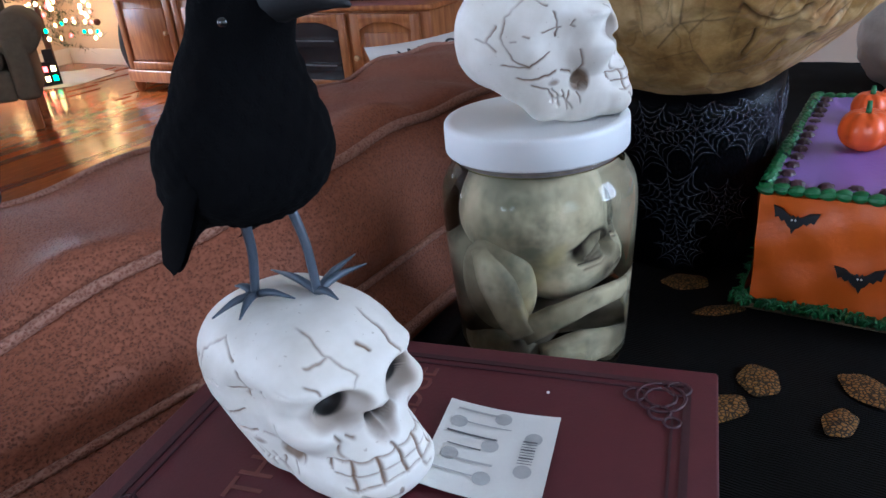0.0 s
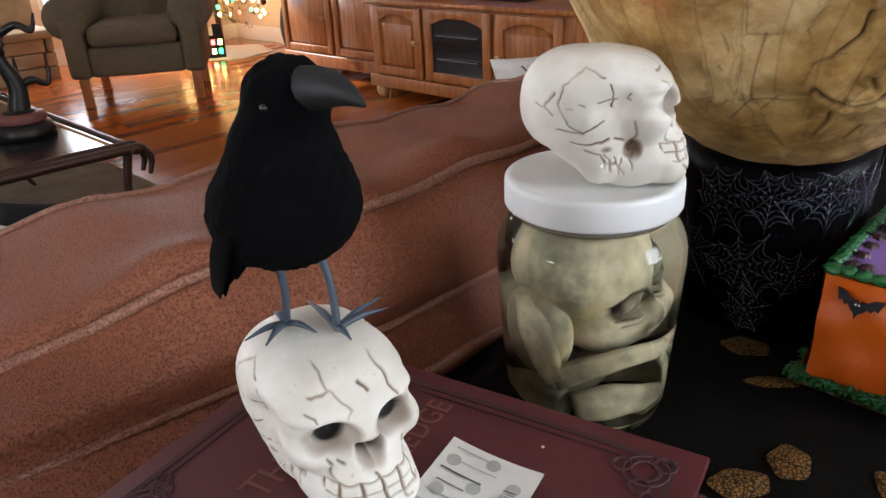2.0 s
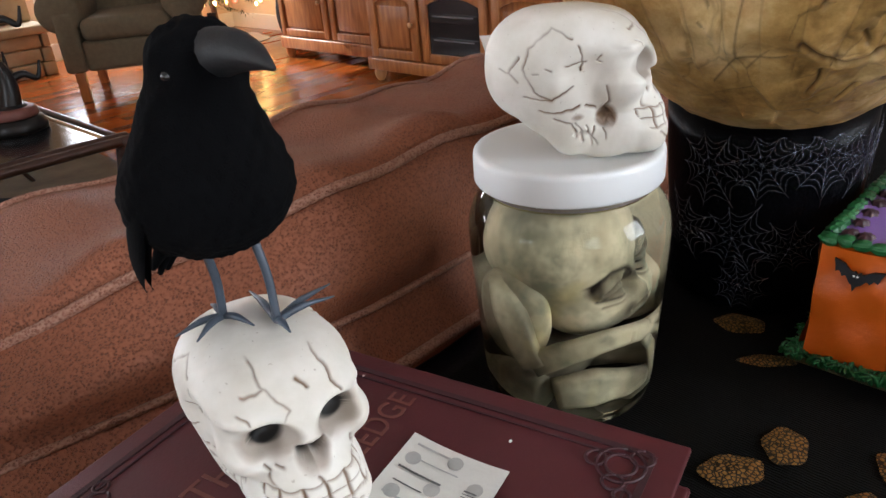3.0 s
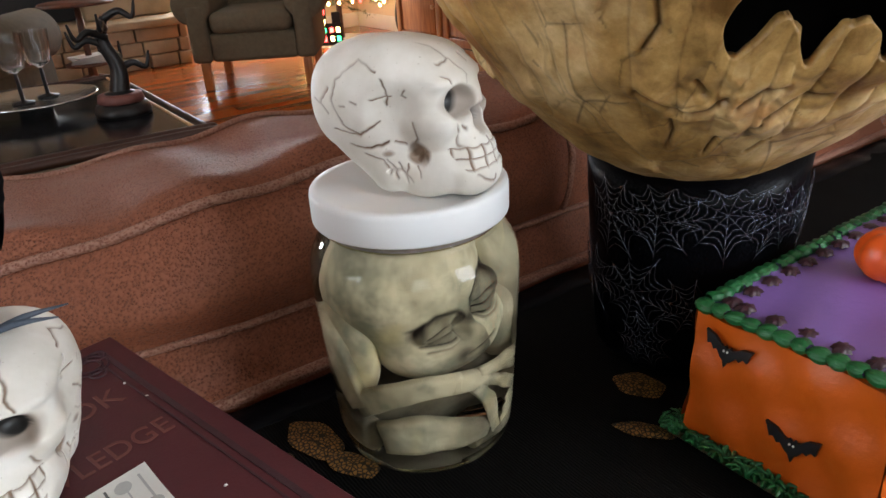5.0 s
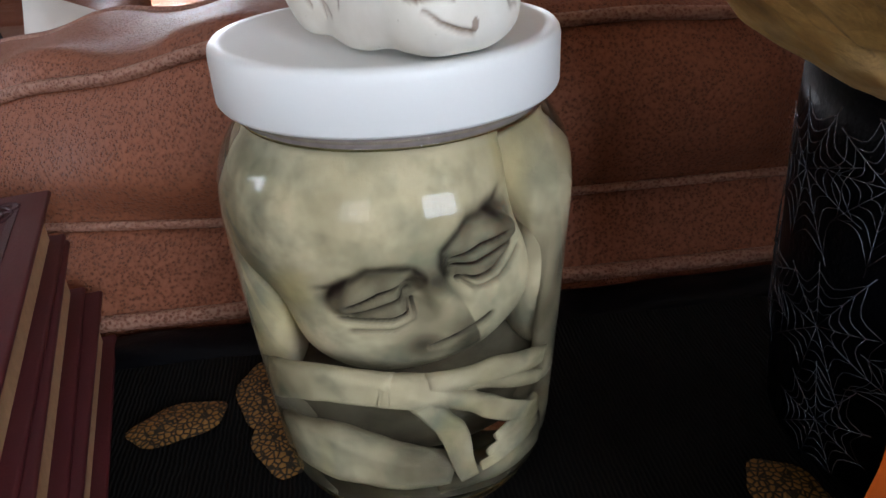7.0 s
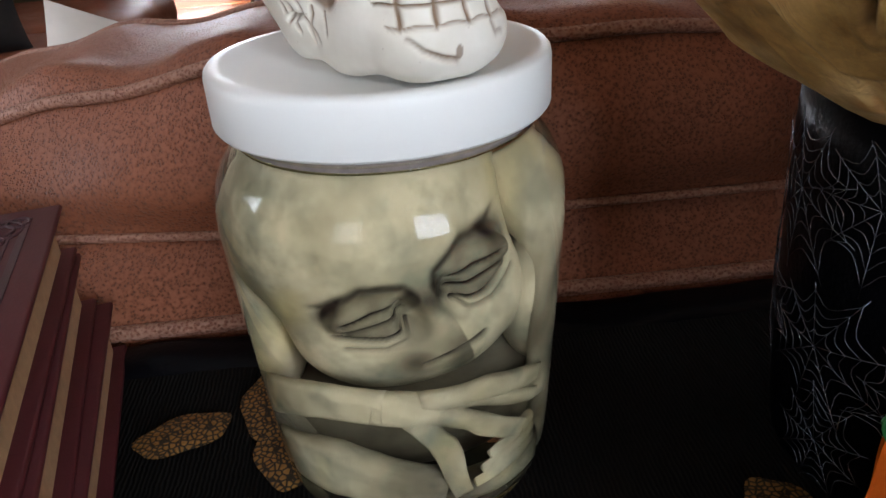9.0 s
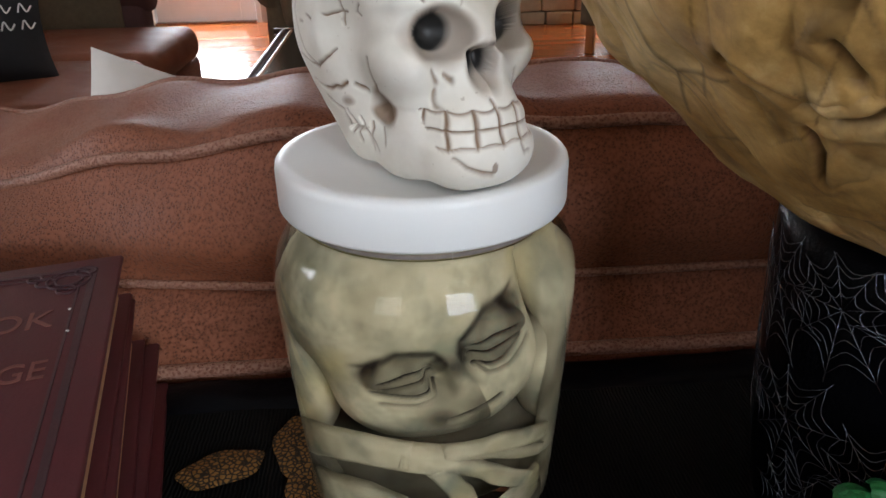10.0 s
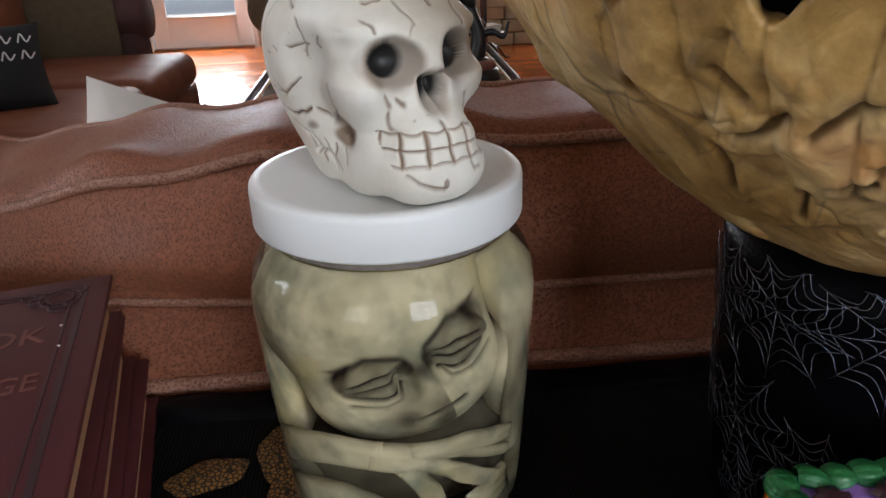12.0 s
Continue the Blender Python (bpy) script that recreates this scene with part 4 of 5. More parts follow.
def book(z, thick, m, label, titled):
    """A hardback lying flat: covers, spine and page block; its fore-edge is at local +x."""
    w, h = 0.190, 0.262
    ob = thing("hardback_book", label, "book", m @ pose(0, 0, z), "stack of old books")
    for top in (0, 1):
        part("cover", block((w, h, 0.0034), (0, 0, thick - 0.0017 if top else 0.0017), 0.0014, 2), CLOTH_RED, ob)
    v, f = block((w - 0.012, h - 0.012, thick - 0.0068), (-0.001, 0, thick / 2))
    part("page_block", (v, f), PAGES, ob, "yellowed page edges", smooth=False)
    a = np.linspace(-np.pi / 2, np.pi / 2, 9)
    arc = np.array([(-w / 2 + 0.002 - 0.007 * math.cos(t), 0, thick / 2 + (thick / 2) * math.sin(t)) for t in a])
    g = np.array([arc + np.array([0, y, 0]) for y in (-h / 2 + 0.001, h / 2 - 0.001)])
    part("spine", sheet(g), CLOTH_RED, ob)
    if titled:
        zt = thick + 0.0003
        for x in (-w / 2 + 0.014, w / 2 - 0.014):
            part("border", block((0.0035, h - 0.028, 0.0006), (x, 0, zt)), CLOTH_DARK, ob, smooth=False)
            part("border", block((0.0012, h - 0.045, 0.0006), (x - math.copysign(0.006, x), 0, zt)), CLOTH_DARK, ob, smooth=False)
        for y in (-h / 2 + 0.014, h / 2 - 0.014):
            part("border", block((w - 0.028, 0.0035, 0.0006), (0, y, zt)), CLOTH_DARK, ob, smooth=False)
            part("border", block((w - 0.045, 0.0012, 0.0006), (0, y - math.copysign(0.006, y), zt)), CLOTH_DARK, ob, smooth=False)
        for sx in (-1, 1):
            for sy in (-1, 1):
                rings = [tube([(sx * (w / 2 - 0.026) + 0.012 * k * math.cos(t) + dx, sy * (h / 2 - 0.026) + 0.012 * k * math.sin(t) + dy, zt) for t in np.linspace(0, 6.28, 17)], 0.0009, 5, 0)
                         for k, dx, dy in ((0.95, 0, 0), (0.6, 0, 0), (0.4, sx * -0.012, 0), (0.4, 0, sy * -0.012), (0.45, sx * 0.008, sy * 0.008), (0.3, sx * -0.018, sy * 0.006))]
                part("corner_ornament", join(*rings), CLOTH_DARK, ob)
        letters("THE BOOK", 0.0245, pose(0.0145, 0.062, zt), GILT, ob, width=0.106)
        letters("OF", 0.012, pose(0.0145, 0.038, zt), GILT, ob)
        letters("KNOWLEDGE", 0.0215, pose(0.0165, 0.0145, zt), GILT, ob, width=0.108)
        # white flecks; the second is a glint painted on the cover
        for x, y in ((0.0739, 0.070), (0.0755, 0.047), (0.062, -0.052)):
            part("fleck", ball((0.0011, 0.0009, 0.0005), (x, y, zt), 8, 6), PRINT_WHITE, ob)


BOOK_AT = pose(-0.2378, -0.0452, 0) @ spin(BOOK_TURN)
book(0.8165, 0.0290, BOOK_AT, "old maroon cloth-bound hardback with embossed border and gilt title", True)
book(0.7830, 0.0330, pose(-0.2345, -0.0462, 0) @ spin(BOOK_TURN + 0.8), "old maroon hardback with yellowed pages under another book", False)
book(0.7490, 0.0335, pose(-0.2300, -0.0440, 0) @ spin(BOOK_TURN - 0.6), "old maroon hardback at the bottom of the stack", False)


def paper_tag():
    u, w = np.array([0.007, -0.055]), np.array([-0.037, -0.010])
    o = np.array([-0.192, -0.042])
    g = np.zeros((14, 14, 3))
    for i, a in enumerate(np.linspace(0, 1, 14)):
        for j, b in enumerate(np.linspace(0, 1, 14)):
            g[i, j, :2] = o + u * a + w * b * 1.55
            g[i, j, 2] = 0.8468 + 0.0035 * (a - 0.4) ** 2 * 2.2 + 0.0012 * b * b
    ob = thing("paper_tag", "white printed price tag with grey dots lying on the book", "paper tag", data=mesh("paper_tag", join(sheet(g), (g.reshape(-1, 3) - np.array([0, 0, 0.0003]), [q[::-1] for q in sheet(g)[1]])), PAPER))
    rng = random.Random(9)

    def at(a, b):
        p = o + u * a + w * b * 1.55
        return np.array([p[0], p[1], 0.8471 + 0.0035 * (a - 0.4) ** 2 * 2.2 + 0.0012 * b * b])

    for a, b in ((0.15, 0.25), (0.18, 0.62), (0.52, 0.12), (0.48, 0.45), (0.50, 0.80), (0.82, 0.30), (0.80, 0.66)):
        t = np.linspace(0, 2 * np.pi, 20, endpoint=False)
        v = np.array([at(a + 0.075 * math.cos(q), b + 0.07 * math.sin(q)) for q in t])
        part("dot", (v, [tuple(range(20))]), PALE_INK, ob)

    def bar(a0, b0, a1, b1, thick, ink):
        n = 8
        row = []
        for k in (-1, 1):
            row.append([at(a0 + (a1 - a0) * i / n, b0 + (b1 - b0) * i / n + k * thick) + np.array([0, 0, 0.0003]) for i in range(n + 1)])
        part("text_bar", sheet(np.array(row)), ink, ob)

    for k in range(6):
        bar(0.08 + rng.uniform(0, 0.05), 0.10 + k * 0.14, 0.40 + rng.uniform(0, 0.25), 0.10 + k * 0.14, 0.007 if k % 2 else 0.011, INK if k in (2, 3) else PALE_INK)
    for k in range(9):
        bar(0.74, 0.34 + k * 0.03, 0.86, 0.34 + k * 0.03, 0.004 + 0.004 * (k % 3 == 0), INK)


paper_tag()


# ---- papier-mache pumpkin on its black bucket ----
def pumpkin():
    mid_z, deep, wide = 1.110, 0.2135, 0.2252
    ob = thing("papier_mache_pumpkin", "large ochre papier-mache pumpkin with a jagged open mouth", "halloween pumpkin", pose(0.215, -0.047, mid_z))
    # a finer grid on the side towards the table's front
    a0 = np.concatenate([np.linspace(-235, -95, 470, endpoint=False), np.linspace(-95, 125, 90, endpoint=False)])
    e0 = np.concatenate([np.linspace(-89.5, -84, 6, endpoint=False), np.linspace(-84, -22, 300, endpoint=False), np.linspace(-22, 89.5, 60)])
    nu, nv = len(a0), len(e0)
    ra, re = np.radians(a0), np.radians(e0)
    d = np.stack([np.cos(re)[:, None] * np.cos(ra), np.cos(re)[:, None] * np.sin(ra), np.repeat(np.sin(re)[:, None], nu, 1)], -1).reshape(-1, 3)
    faces = [(i * nu + j, i * nu + (j + 1) % nu, (i + 1) * nu + (j + 1) % nu, (i + 1) * nu + j) for i in range(nv - 1) for j in range(nu)]
    az, el = np.tile(((a0 + 180) % 360) - 180, nv), np.repeat(e0, nu)
    # a bowl below that steepens outwards, a dome above
    p = d * wide
    p[:, 2] = np.where(el < 0, -deep * d[:, 2] ** 2, 0.17 * d[:, 2])
    # facets and sharp creases of crumpled paper: cells with slopes of their own, drawn out into folds
    rng = np.random.RandomState(5)

    def facets(count, height, stretch):
        u = rng.normal(size=(count, 3))
        u /= np.linalg.norm(u, axis=1, keepdims=True)
        w = np.array([1.0, 1.0, stretch])
        q = (d + 0.10 * np.stack([ripple(d, 5.0, k, 2) for k in (1.0, 2.0, 3.0)], 1)) * w
        slope = rng.normal(size=(count, 3))
        out, edge = np.zeros(len(d)), np.zeros(len(d))
        for lo in range(0, len(d), 20000):
            block_q = q[lo:lo + 20000]
            dist = np.sqrt(np.maximum(((block_q ** 2).sum(1)[:, None] - 2 * block_q @ (u * w).T + ((u * w) ** 2).sum(1)[None]), 0))
            two = np.argpartition(dist, 2, axis=1)[:, :3]
            near = np.take_along_axis(dist, two, 1)
            order = np.argsort(near, axis=1)
            two, near = np.take_along_axis(two, order, 1), np.take_along_axis(near, order, 1)
            lift = np.einsum("nki,nki->nk", block_q[:, None] - (u * w)[two], slope[two])
            size = 2.0 / math.sqrt(count)
            k = np.exp(-(near - near[:, :1]) / (size * 0.10))
            out[lo:lo + 20000] = (lift * k).sum(1) / k.sum(1) / size
            edge[lo:lo + 20000] = (near[:, 1] - near[:, 0]) / size
        return out * height, edge

    big, e1 = facets(120, 0.0026, 0.42)
    small, e2 = facets(520, 0.0014, 0.36)
    pinch = 0.0030 * np.exp(-(e1 / 0.10)) * np.clip(ripple(d, 7.0, 4.0) + 0.3, 0, 1) + 0.0016 * np.exp(-(e2 / 0.14)) * np.clip(ripple(d, 11.0, 5.0) + 0.2, 0, 1)
    lip = np.exp(-((el + 44.5) / 2.4) ** 2) * (az < -100) * 0.003 + 0.0035 * np.exp(-((el + 50 + 3 * np.sin(az * 0.09)) / 2.5) ** 2)
    rough = 0.5 + 0.5 * np.clip((el + 57) / 9, 0, 1)
    move = -0.002 + (1.2 * big + small + 0.35 * pinch) * rough + lip
    # long folds gathered towards the mouth
    gather = np.abs(np.sin(np.radians(az) * 21 + 1.6 * ripple(d, 4.0, 6.0)))
    move = move + (0.0075 * (gather ** 0.55 - 0.7)) * (rough - 0.42) * np.clip(0.7 + 0.6 * ripple(d, 5.0, 8.0), 0.1, 1.2)
    pts = p + d * move[:, None]
    # shade of creases and low facets, painted through the colour attribute
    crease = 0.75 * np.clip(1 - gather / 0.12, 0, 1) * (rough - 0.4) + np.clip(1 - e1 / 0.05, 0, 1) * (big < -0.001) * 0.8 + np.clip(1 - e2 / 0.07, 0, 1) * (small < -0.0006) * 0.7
    # short deep creases, each with its shade painted dark
    flat = np.stack([az - 22, el + 20], 1)
    for line in ([(-177, -27), (-172, -30), (-168, -31)], [(-168, -31), (-163, -29.5), (-160, -28)], [(-158, -29), (-154, -26.5), (-151, -26)], [(-152, -31), (-146, -28.5), (-141, -28)],
                 [(-172, -38), (-170.5, -35), (-171, -33)], [(174, -33), (178, -30), (-179, -26)], [(168, -38), (173, -36)], [(-175, -21), (-172, -17), (-172, -13)], [(178, -18), (-178, -12)],
                 [(-162, -40), (-160, -36)], [(-150, -40), (-147, -36)], [(-166, -25), (-164, -27)], [(-156, -34), (-152, -32)]):
        near = to_line(flat * np.array([0.9, 1.0]), np.array(line) * np.array([0.9, 1.0])) if abs(line[0][0] - line[-1][0]) < 180 else np.full(len(az), 99.0)
        cut = np.exp(-(near / 0.42) ** 2)
        pts -= d * (0.0022 * cut)[:, None]
        pts += d * (0.0010 * np.exp(-((near - 1.3) / 0.8) ** 2))[:, None]
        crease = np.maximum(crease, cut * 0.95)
    # mouth: toothed edges below and above
    saw = lambda a, w, s: 1 - np.abs(((a + s) / w) % 1 - 0.5) * 2
    low = -42.6 + 5.0 * np.clip(saw(az, 12.4, 138.8) * 1.3 - 0.2, 0, 1) + 0.6 * np.sin(az * 0.9)
    high = -29.5 - 4.5 * np.clip(saw(az, 15.0, 133.5) * 1.6 - 0.5, 0, 1)
    left = -141.0 + 0.10 * (el + 38) ** 2
    mouth = (az > left) & (az < -78) & (el > low) & (el < high)
    eyes = np.zeros(len(az), bool)
    for a0 in (-150.0, -110.0):
        eyes |= (np.abs(az - a0) + np.abs(el - 22) * 1.2 < 13) & (el > 14)
    gone = mouth | eyes
    keep = [f for f in faces if not all(gone[i] for i in f)]
    # even out the cut edges
    count = {}
    for f in keep:
        for i in range(len(f)):
            key = (min(f[i], f[i - 1]), max(f[i], f[i - 1]))
            count[key] = count.get(key, 0) + 1
    rim = {}
    for (i, j), n in count.items():
        if n == 1:
            rim.setdefault(i, []).append(j)
            rim.setdefault(j, []).append(i)
    for _ in range(7):
        new_pts = {i: (pts[i] + sum(pts[k] for k in near)) / (1 + len(near)) for i, near in rim.items()}
        for i, q in new_pts.items():
            pts[i] = q
    # the inner side takes the near-black colour that paints in its shade
    data = mesh("skin", (pts, keep), [PAPER_MACHE, INSIDE_SHADE], True, np.clip(crease, 0, 0.85))
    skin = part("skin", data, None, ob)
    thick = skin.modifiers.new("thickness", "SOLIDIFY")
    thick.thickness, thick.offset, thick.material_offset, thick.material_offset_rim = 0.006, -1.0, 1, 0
    stem = tube([(0, 0, 0.17), (0.005, 0.0, 0.22), (0.02, 0.01, 0.26), (0.05, 0.015, 0.275)], [0.030, 0.022, 0.018, 0.020], 12)
    part("stem", stem, PAPER_MACHE, ob)


pumpkin()


def pale_ornament():
    d, f = globe(90, 60)
    az = np.arctan2(d[:, 1], d[:, 0])
    v = d * np.array([0.105, 0.105, 0.085])
    v = v * (1 + 0.05 * np.abs(np.sin(az * 4)) + 0.035 * ripple(d, 7.0, 2.0) + 0.02 * ripple(d, 19.0, 5.0))[:, None]
    v[:, 2] = np.maximum(v[:, 2], -0.078)
    ob = thing("small_pumpkin", "pale grey-white crumpled papier-mache pumpkin on the dark table", "halloween pumpkin", pose(0.90, -0.235, 0.7495 + 0.078))
    part("skin", (v, f), PALE_MACHE, ob)
    part("stem", tube([(0, 0, 0.072), (0.006, 0, 0.10), (0.02, 0.004, 0.118)], [0.014, 0.010, 0.009], 10), PAPER_MACHE, ob, "bent brown stem")


pale_ornament()


def bucket():
    ob = thing("black_bucket", "black satin-covered bucket with silver spiderweb netting", "bucket", pose(0.2346, -0.0397, 0.7488))
    n = 120
    az = np.linspace(0, 2 * np.pi, n, endpoint=False)
    px, py = 0.2346 + 0.081 * np.cos(az) - 0.215, -0.0397 + 0.081 * np.sin(az) + 0.047
    rim = 0.8965 + (px ** 2 + py ** 2) / 0.2375 - 0.7488 + 0.002
    rows = []
    for r, k in ((0.001, 0.0), (0.066, 0.0), (0.070, 0.02), (0.0725, 0.15), (0.0755, 0.35), (0.0785, 0.6), (0.0805, 0.85), (0.0815, 1.0), (0.0785, 0.99), (0.070, 0.1), (0.001, 0.08)):
        rows.append(np.stack([r * np.cos(az), r * np.sin(az), 0.001 + rim * k], 1))
    v = np.concatenate(rows)
    f = [(i * n + j, i * n + (j + 1) % n, (i + 1) * n + (j + 1) % n, (i + 1) * n + j) for i in range(len(rows) - 1) for j in range(n)]
    v = v + (v * np.array([1, 1, 0])) * (0.012 * ripple(v, 70.0, 3.0))[:, None] * (v[:, 2:3] > 0.01)
    part("pail", (v, f), BLACK_FABRIC, ob)
    rng = random.Random(12)

    def on(az, z):
        r = 0.0742 + 0.055 * max(0.0, z - 0.02) + 0.0011
        return (r * math.cos(az), r * math.sin(az), z)

    webs = [(-160, 0.138, 0.034), (-128, 0.142, 0.040), (-172, 0.072, 0.036), (-140, 0.066, 0.030), (172, 0.130, 0.034), (-166, 0.030, 0.028), (-100, 0.135, 0.034), (-72, 0.130, 0.036), (150, 0.07, 0.034)]
    for az0, z0, size in webs:
        strands, spokes = [], 9
        turn = rng.uniform(0, 1)
        lens = [size * rng.uniform(0.75, 1.1) for _ in range(spokes)]

        def place(k, q):
            a = turn + 2 * math.pi * k / spokes
            return on(radians(az0) + lens[k % spokes] * q * math.cos(a) / 0.078, min(max(z0 + lens[k % spokes] * q * math.sin(a), 0.006), 0.160))

        for k in range(spokes):
            strands.append(tube([place(k, q) for q in (0.0, 0.35, 0.7, 1.0)], 0.00026, 4, 0))
        for q in (0.28, 0.48, 0.68, 0.88):
            for k in range(spokes):
                a, b = np.array(place(k, q)), np.array(place((k + 1) % spokes, q))
                dip = (a + b) / 2
                centre = np.array(on(radians(az0), z0))
                dip = dip + (centre - dip) * 0.22
                dip[:2] *= np.linalg.norm(a[:2]) / max(np.linalg.norm(dip[:2]), 1e-6) * 1.003
                strands.append(tube([a, dip, b], 0.00023, 4, 3))
        part("web_netting", join(*strands), SILVER, ob, "glittering silver spiderweb netting")


bucket()


# ---- cake ----
def cake():
    x0, x1, y0, y1, z0, z1 = 0.131, 0.425, -0.248, -0.125, 0.7575, 0.850
    ob = thing("halloween_cake", "orange frosted cake with purple top and black bats", "cake")
    part("board", block((0.314, 0.143, 0.004), ((x0 + x1) / 2, (y0 + y1) / 2, 0.7522), 0.002), BOARD, ob, "gold foil cake board")
    # icing sides with knife marks
    def face(origin, u, n, wide):
        g = np.zeros((30, 46, 3))
        for i, z in enumerate(np.linspace(z0, z1 - 0.003, 30)):
            for j, s in enumerate(np.linspace(0, wide, 46)):
                q = 0.0009 * math.sin(s * 55 + z * 150) + 0.0011 * math.sin(s * 140 - z * 90 + 1.3) + 0.0030 * (1 - (z - z0) / (z1 - z0))
                g[i, j] = np.array(origin) + np.array(u) * s + np.array(n) * q + np.array([0, 0, z])
        return sheet(g)

    core = block((x1 - x0 - 0.004, y1 - y0 - 0.004, z1 - z0 - 0.002), ((x0 + x1) / 2, (y0 + y1) / 2, (z0 + z1) / 2 - 0.0025), 0.003)
    part("sponge", core, ORANGE_ICING, ob)
    part("side_icing", face((x0, y0, 0), (0, 1, 0), (-1, 0, 0), y1 - y0), ORANGE_ICING, ob, "smeared orange icing")
    part("side_icing", face((x0, y1, 0), (1, 0, 0), (0, 1, 0), x1 - x0), ORANGE_ICING, ob)
    part("side_icing", face((x0, y0, 0), (1, 0, 0), (0, -1, 0), x1 - x0), ORANGE_ICING, ob)
    part("side_icing", face((x1, y0, 0), (0, 1, 0), (1, 0, 0), y1 - y0), ORANGE_ICING, ob)
    g = np.zeros((26, 50, 3))
    for i, y in enumerate(np.linspace(y0, y1, 26)):
        for j, x in enumerate(np.linspace(x0, x1, 50)):
            g[i, j] = (x, y, z1 + 0.0012 * math.sin(x * 60 + y * 35) + 0.0009 * math.sin(x * 31 - y * 120) + 0.0012)
    part("top_icing", sheet(g), PURPLE_ICING, ob, "smooth purple icing")
    rng = random.Random(5)
    # piped shells round the top edge
    n = 24
    a = np.linspace(0, 2 * np.pi, n, endpoint=False)
    rows = []
    for k in range(9):
        t = k / 8
        r = 0.0062 * (math.sin(math.pi * min(1, 0.12 + t * 0.92)) ** 0.6) * (1 - 0.35 * t)
        rad = r * (1 + 0.13 * np.cos(a * 8))
        rows.append(np.stack([np.full(n, 0.0135 * (t - 0.42)), rad * np.cos(a), 0.75 * rad * np.sin(a)], 1))
    v = np.concatenate(rows)
    f = [(i * n + j, i * n + (j + 1) % n, (i + 1) * n + (j + 1) % n, (i + 1) * n + j) for i in range(8) for j in range(n)]
    shell = mesh("piped_shell", (v, f), GREEN_ICING)
    loops = []
    for k in range(12):
        loops.append((x0 + 0.002, y0 + 0.004 + k * 0.0105, 90))
    for k in range(29):
        loops.append((x0 + 0.004 + k * 0.0102, y1 - 0.002, 0))
        loops.append((x0 + 0.004 + k * 0.0102, y0 + 0.002, 0))
    for k in range(12):
        loops.append((x1 - 0.002, y0 + 0.004 + k * 0.0105, 90))
    for x, y, turn in loops:
        part("piped_shell", shell, None, ob, m=pose(x, y, z1 + 0.0015 + rng.uniform(-0.0008, 0.0008), rng.uniform(-12, 12), rng.uniform(-8, 8), turn + rng.uniform(-16, 16)))
    # grass piped round the foot
    tufts = []
    foot = [(x0 - 0.008, y0 - 0.008 + 0.0046 * k) for k in range(32)] + [(x0 - 0.008 + 0.0052 * k, y1 + 0.006) for k in range(60)] + [(x0 - 0.008 + 0.0052 * k, y0 - 0.006) for k in range(60)]
    for x, y in foot:
        for _ in range(7):
            b = rng.uniform(0, 6.28)
            ln = rng.uniform(0.004, 0.010)
            px, py = x + rng.uniform(-0.004, 0.004), y + rng.uniform(-0.004, 0.004)
            tufts.append(tube([(px, py, 0.754), (px + 0.4 * ln * math.cos(b), py + 0.4 * ln * math.sin(b), 0.754 + ln * 0.8), (px + ln * math.cos(b), py + ln * math.sin(b), 0.754 + ln * 0.75)], [0.0015, 0.0014, 0.0006], 5, 0))
    tagged(part("piped_grass", join(*tufts), GREEN_ICING, ob, "shaggy green piped icing"), kind="stuff")
    # brown splats beside the edge
    for k in range(13):
        for x, y in (((x0 + 0.016 + k * 0.0215), y1 - 0.013), ((x0 + 0.015, y0 + 0.02 + k * 0.02) if k < 5 else (None, None))):
            if x is None:
                continue
            t = np.linspace(0, 2 * np.pi, 22, endpoint=False)
            q = 1 + 0.22 * np.sin(t * 7 + k)
            v = np.concatenate([np.stack([0.0066 * s * q * np.cos(t), 0.0055 * s * q * np.sin(t), np.full(22, h)], 1) for s, h in ((1.0, 0.0), (0.8, 0.0022), (0.4, 0.0034), (0.02, 0.0034))])
            f = [(i * 22 + j, i * 22 + (j + 1) % 22, (i + 1) * 22 + (j + 1) % 22, (i + 1) * 22 + j) for i in range(3) for j in range(22)]
            part("brown_rosette", (v + np.array([x, y, z1 + 0.0015]), f), CHOCOLATE, ob, "dark brown icing rosette")
    # candy pumpkins
    for x, y, s in ((0.246, -0.184, 0.0215), (0.334, -0.182, 0.0175), (0.372, -0.200, 0.015)):
        d, f = globe(48, 20)
        az = np.arctan2(d[:, 1], d[:, 0])
        v = d * np.array([s, s, s * 0.86]) * (1 - 0.10 * np.abs(np.cos(az * 4)) ** 3 * np.sqrt(1 - d[:, 2] ** 2))[:, None]
        v[:, 2] -= s * 0.22 * np.exp(-((d[:, 0] ** 2 + d[:, 1] ** 2) / 0.12)) * (d[:, 2] > 0)
        candy = part("candy_pumpkin", (v + np.array([x, y, z1 + s * 0.86 + 0.001]), f), PUMPKIN_ICING, ob, "small ribbed orange candy pumpkin")
        part("candy_stem", tube([(x, y, z1 + s * 1.45), (x + 0.002, y, z1 + s * 2.0)], [0.0028, 0.0020], 6, 2), GREEN_ICING, candy)
    # bats on the front side
    wing = [(0, 0.30), (0.10, 0.42), (0.16, 0.34), (0.30, 0.40), (0.55, 0.62), (0.95, 0.72), (0.86, 0.45), (0.80, 0.18), (0.66, 0.26), (0.52, 0.05), (0.40, 0.14), (0.22, -0.12), (0.10, -0.20), (0, -0.48)]
    outline = wing + [(-x, y) for x, y in wing[-2:0:-1]]

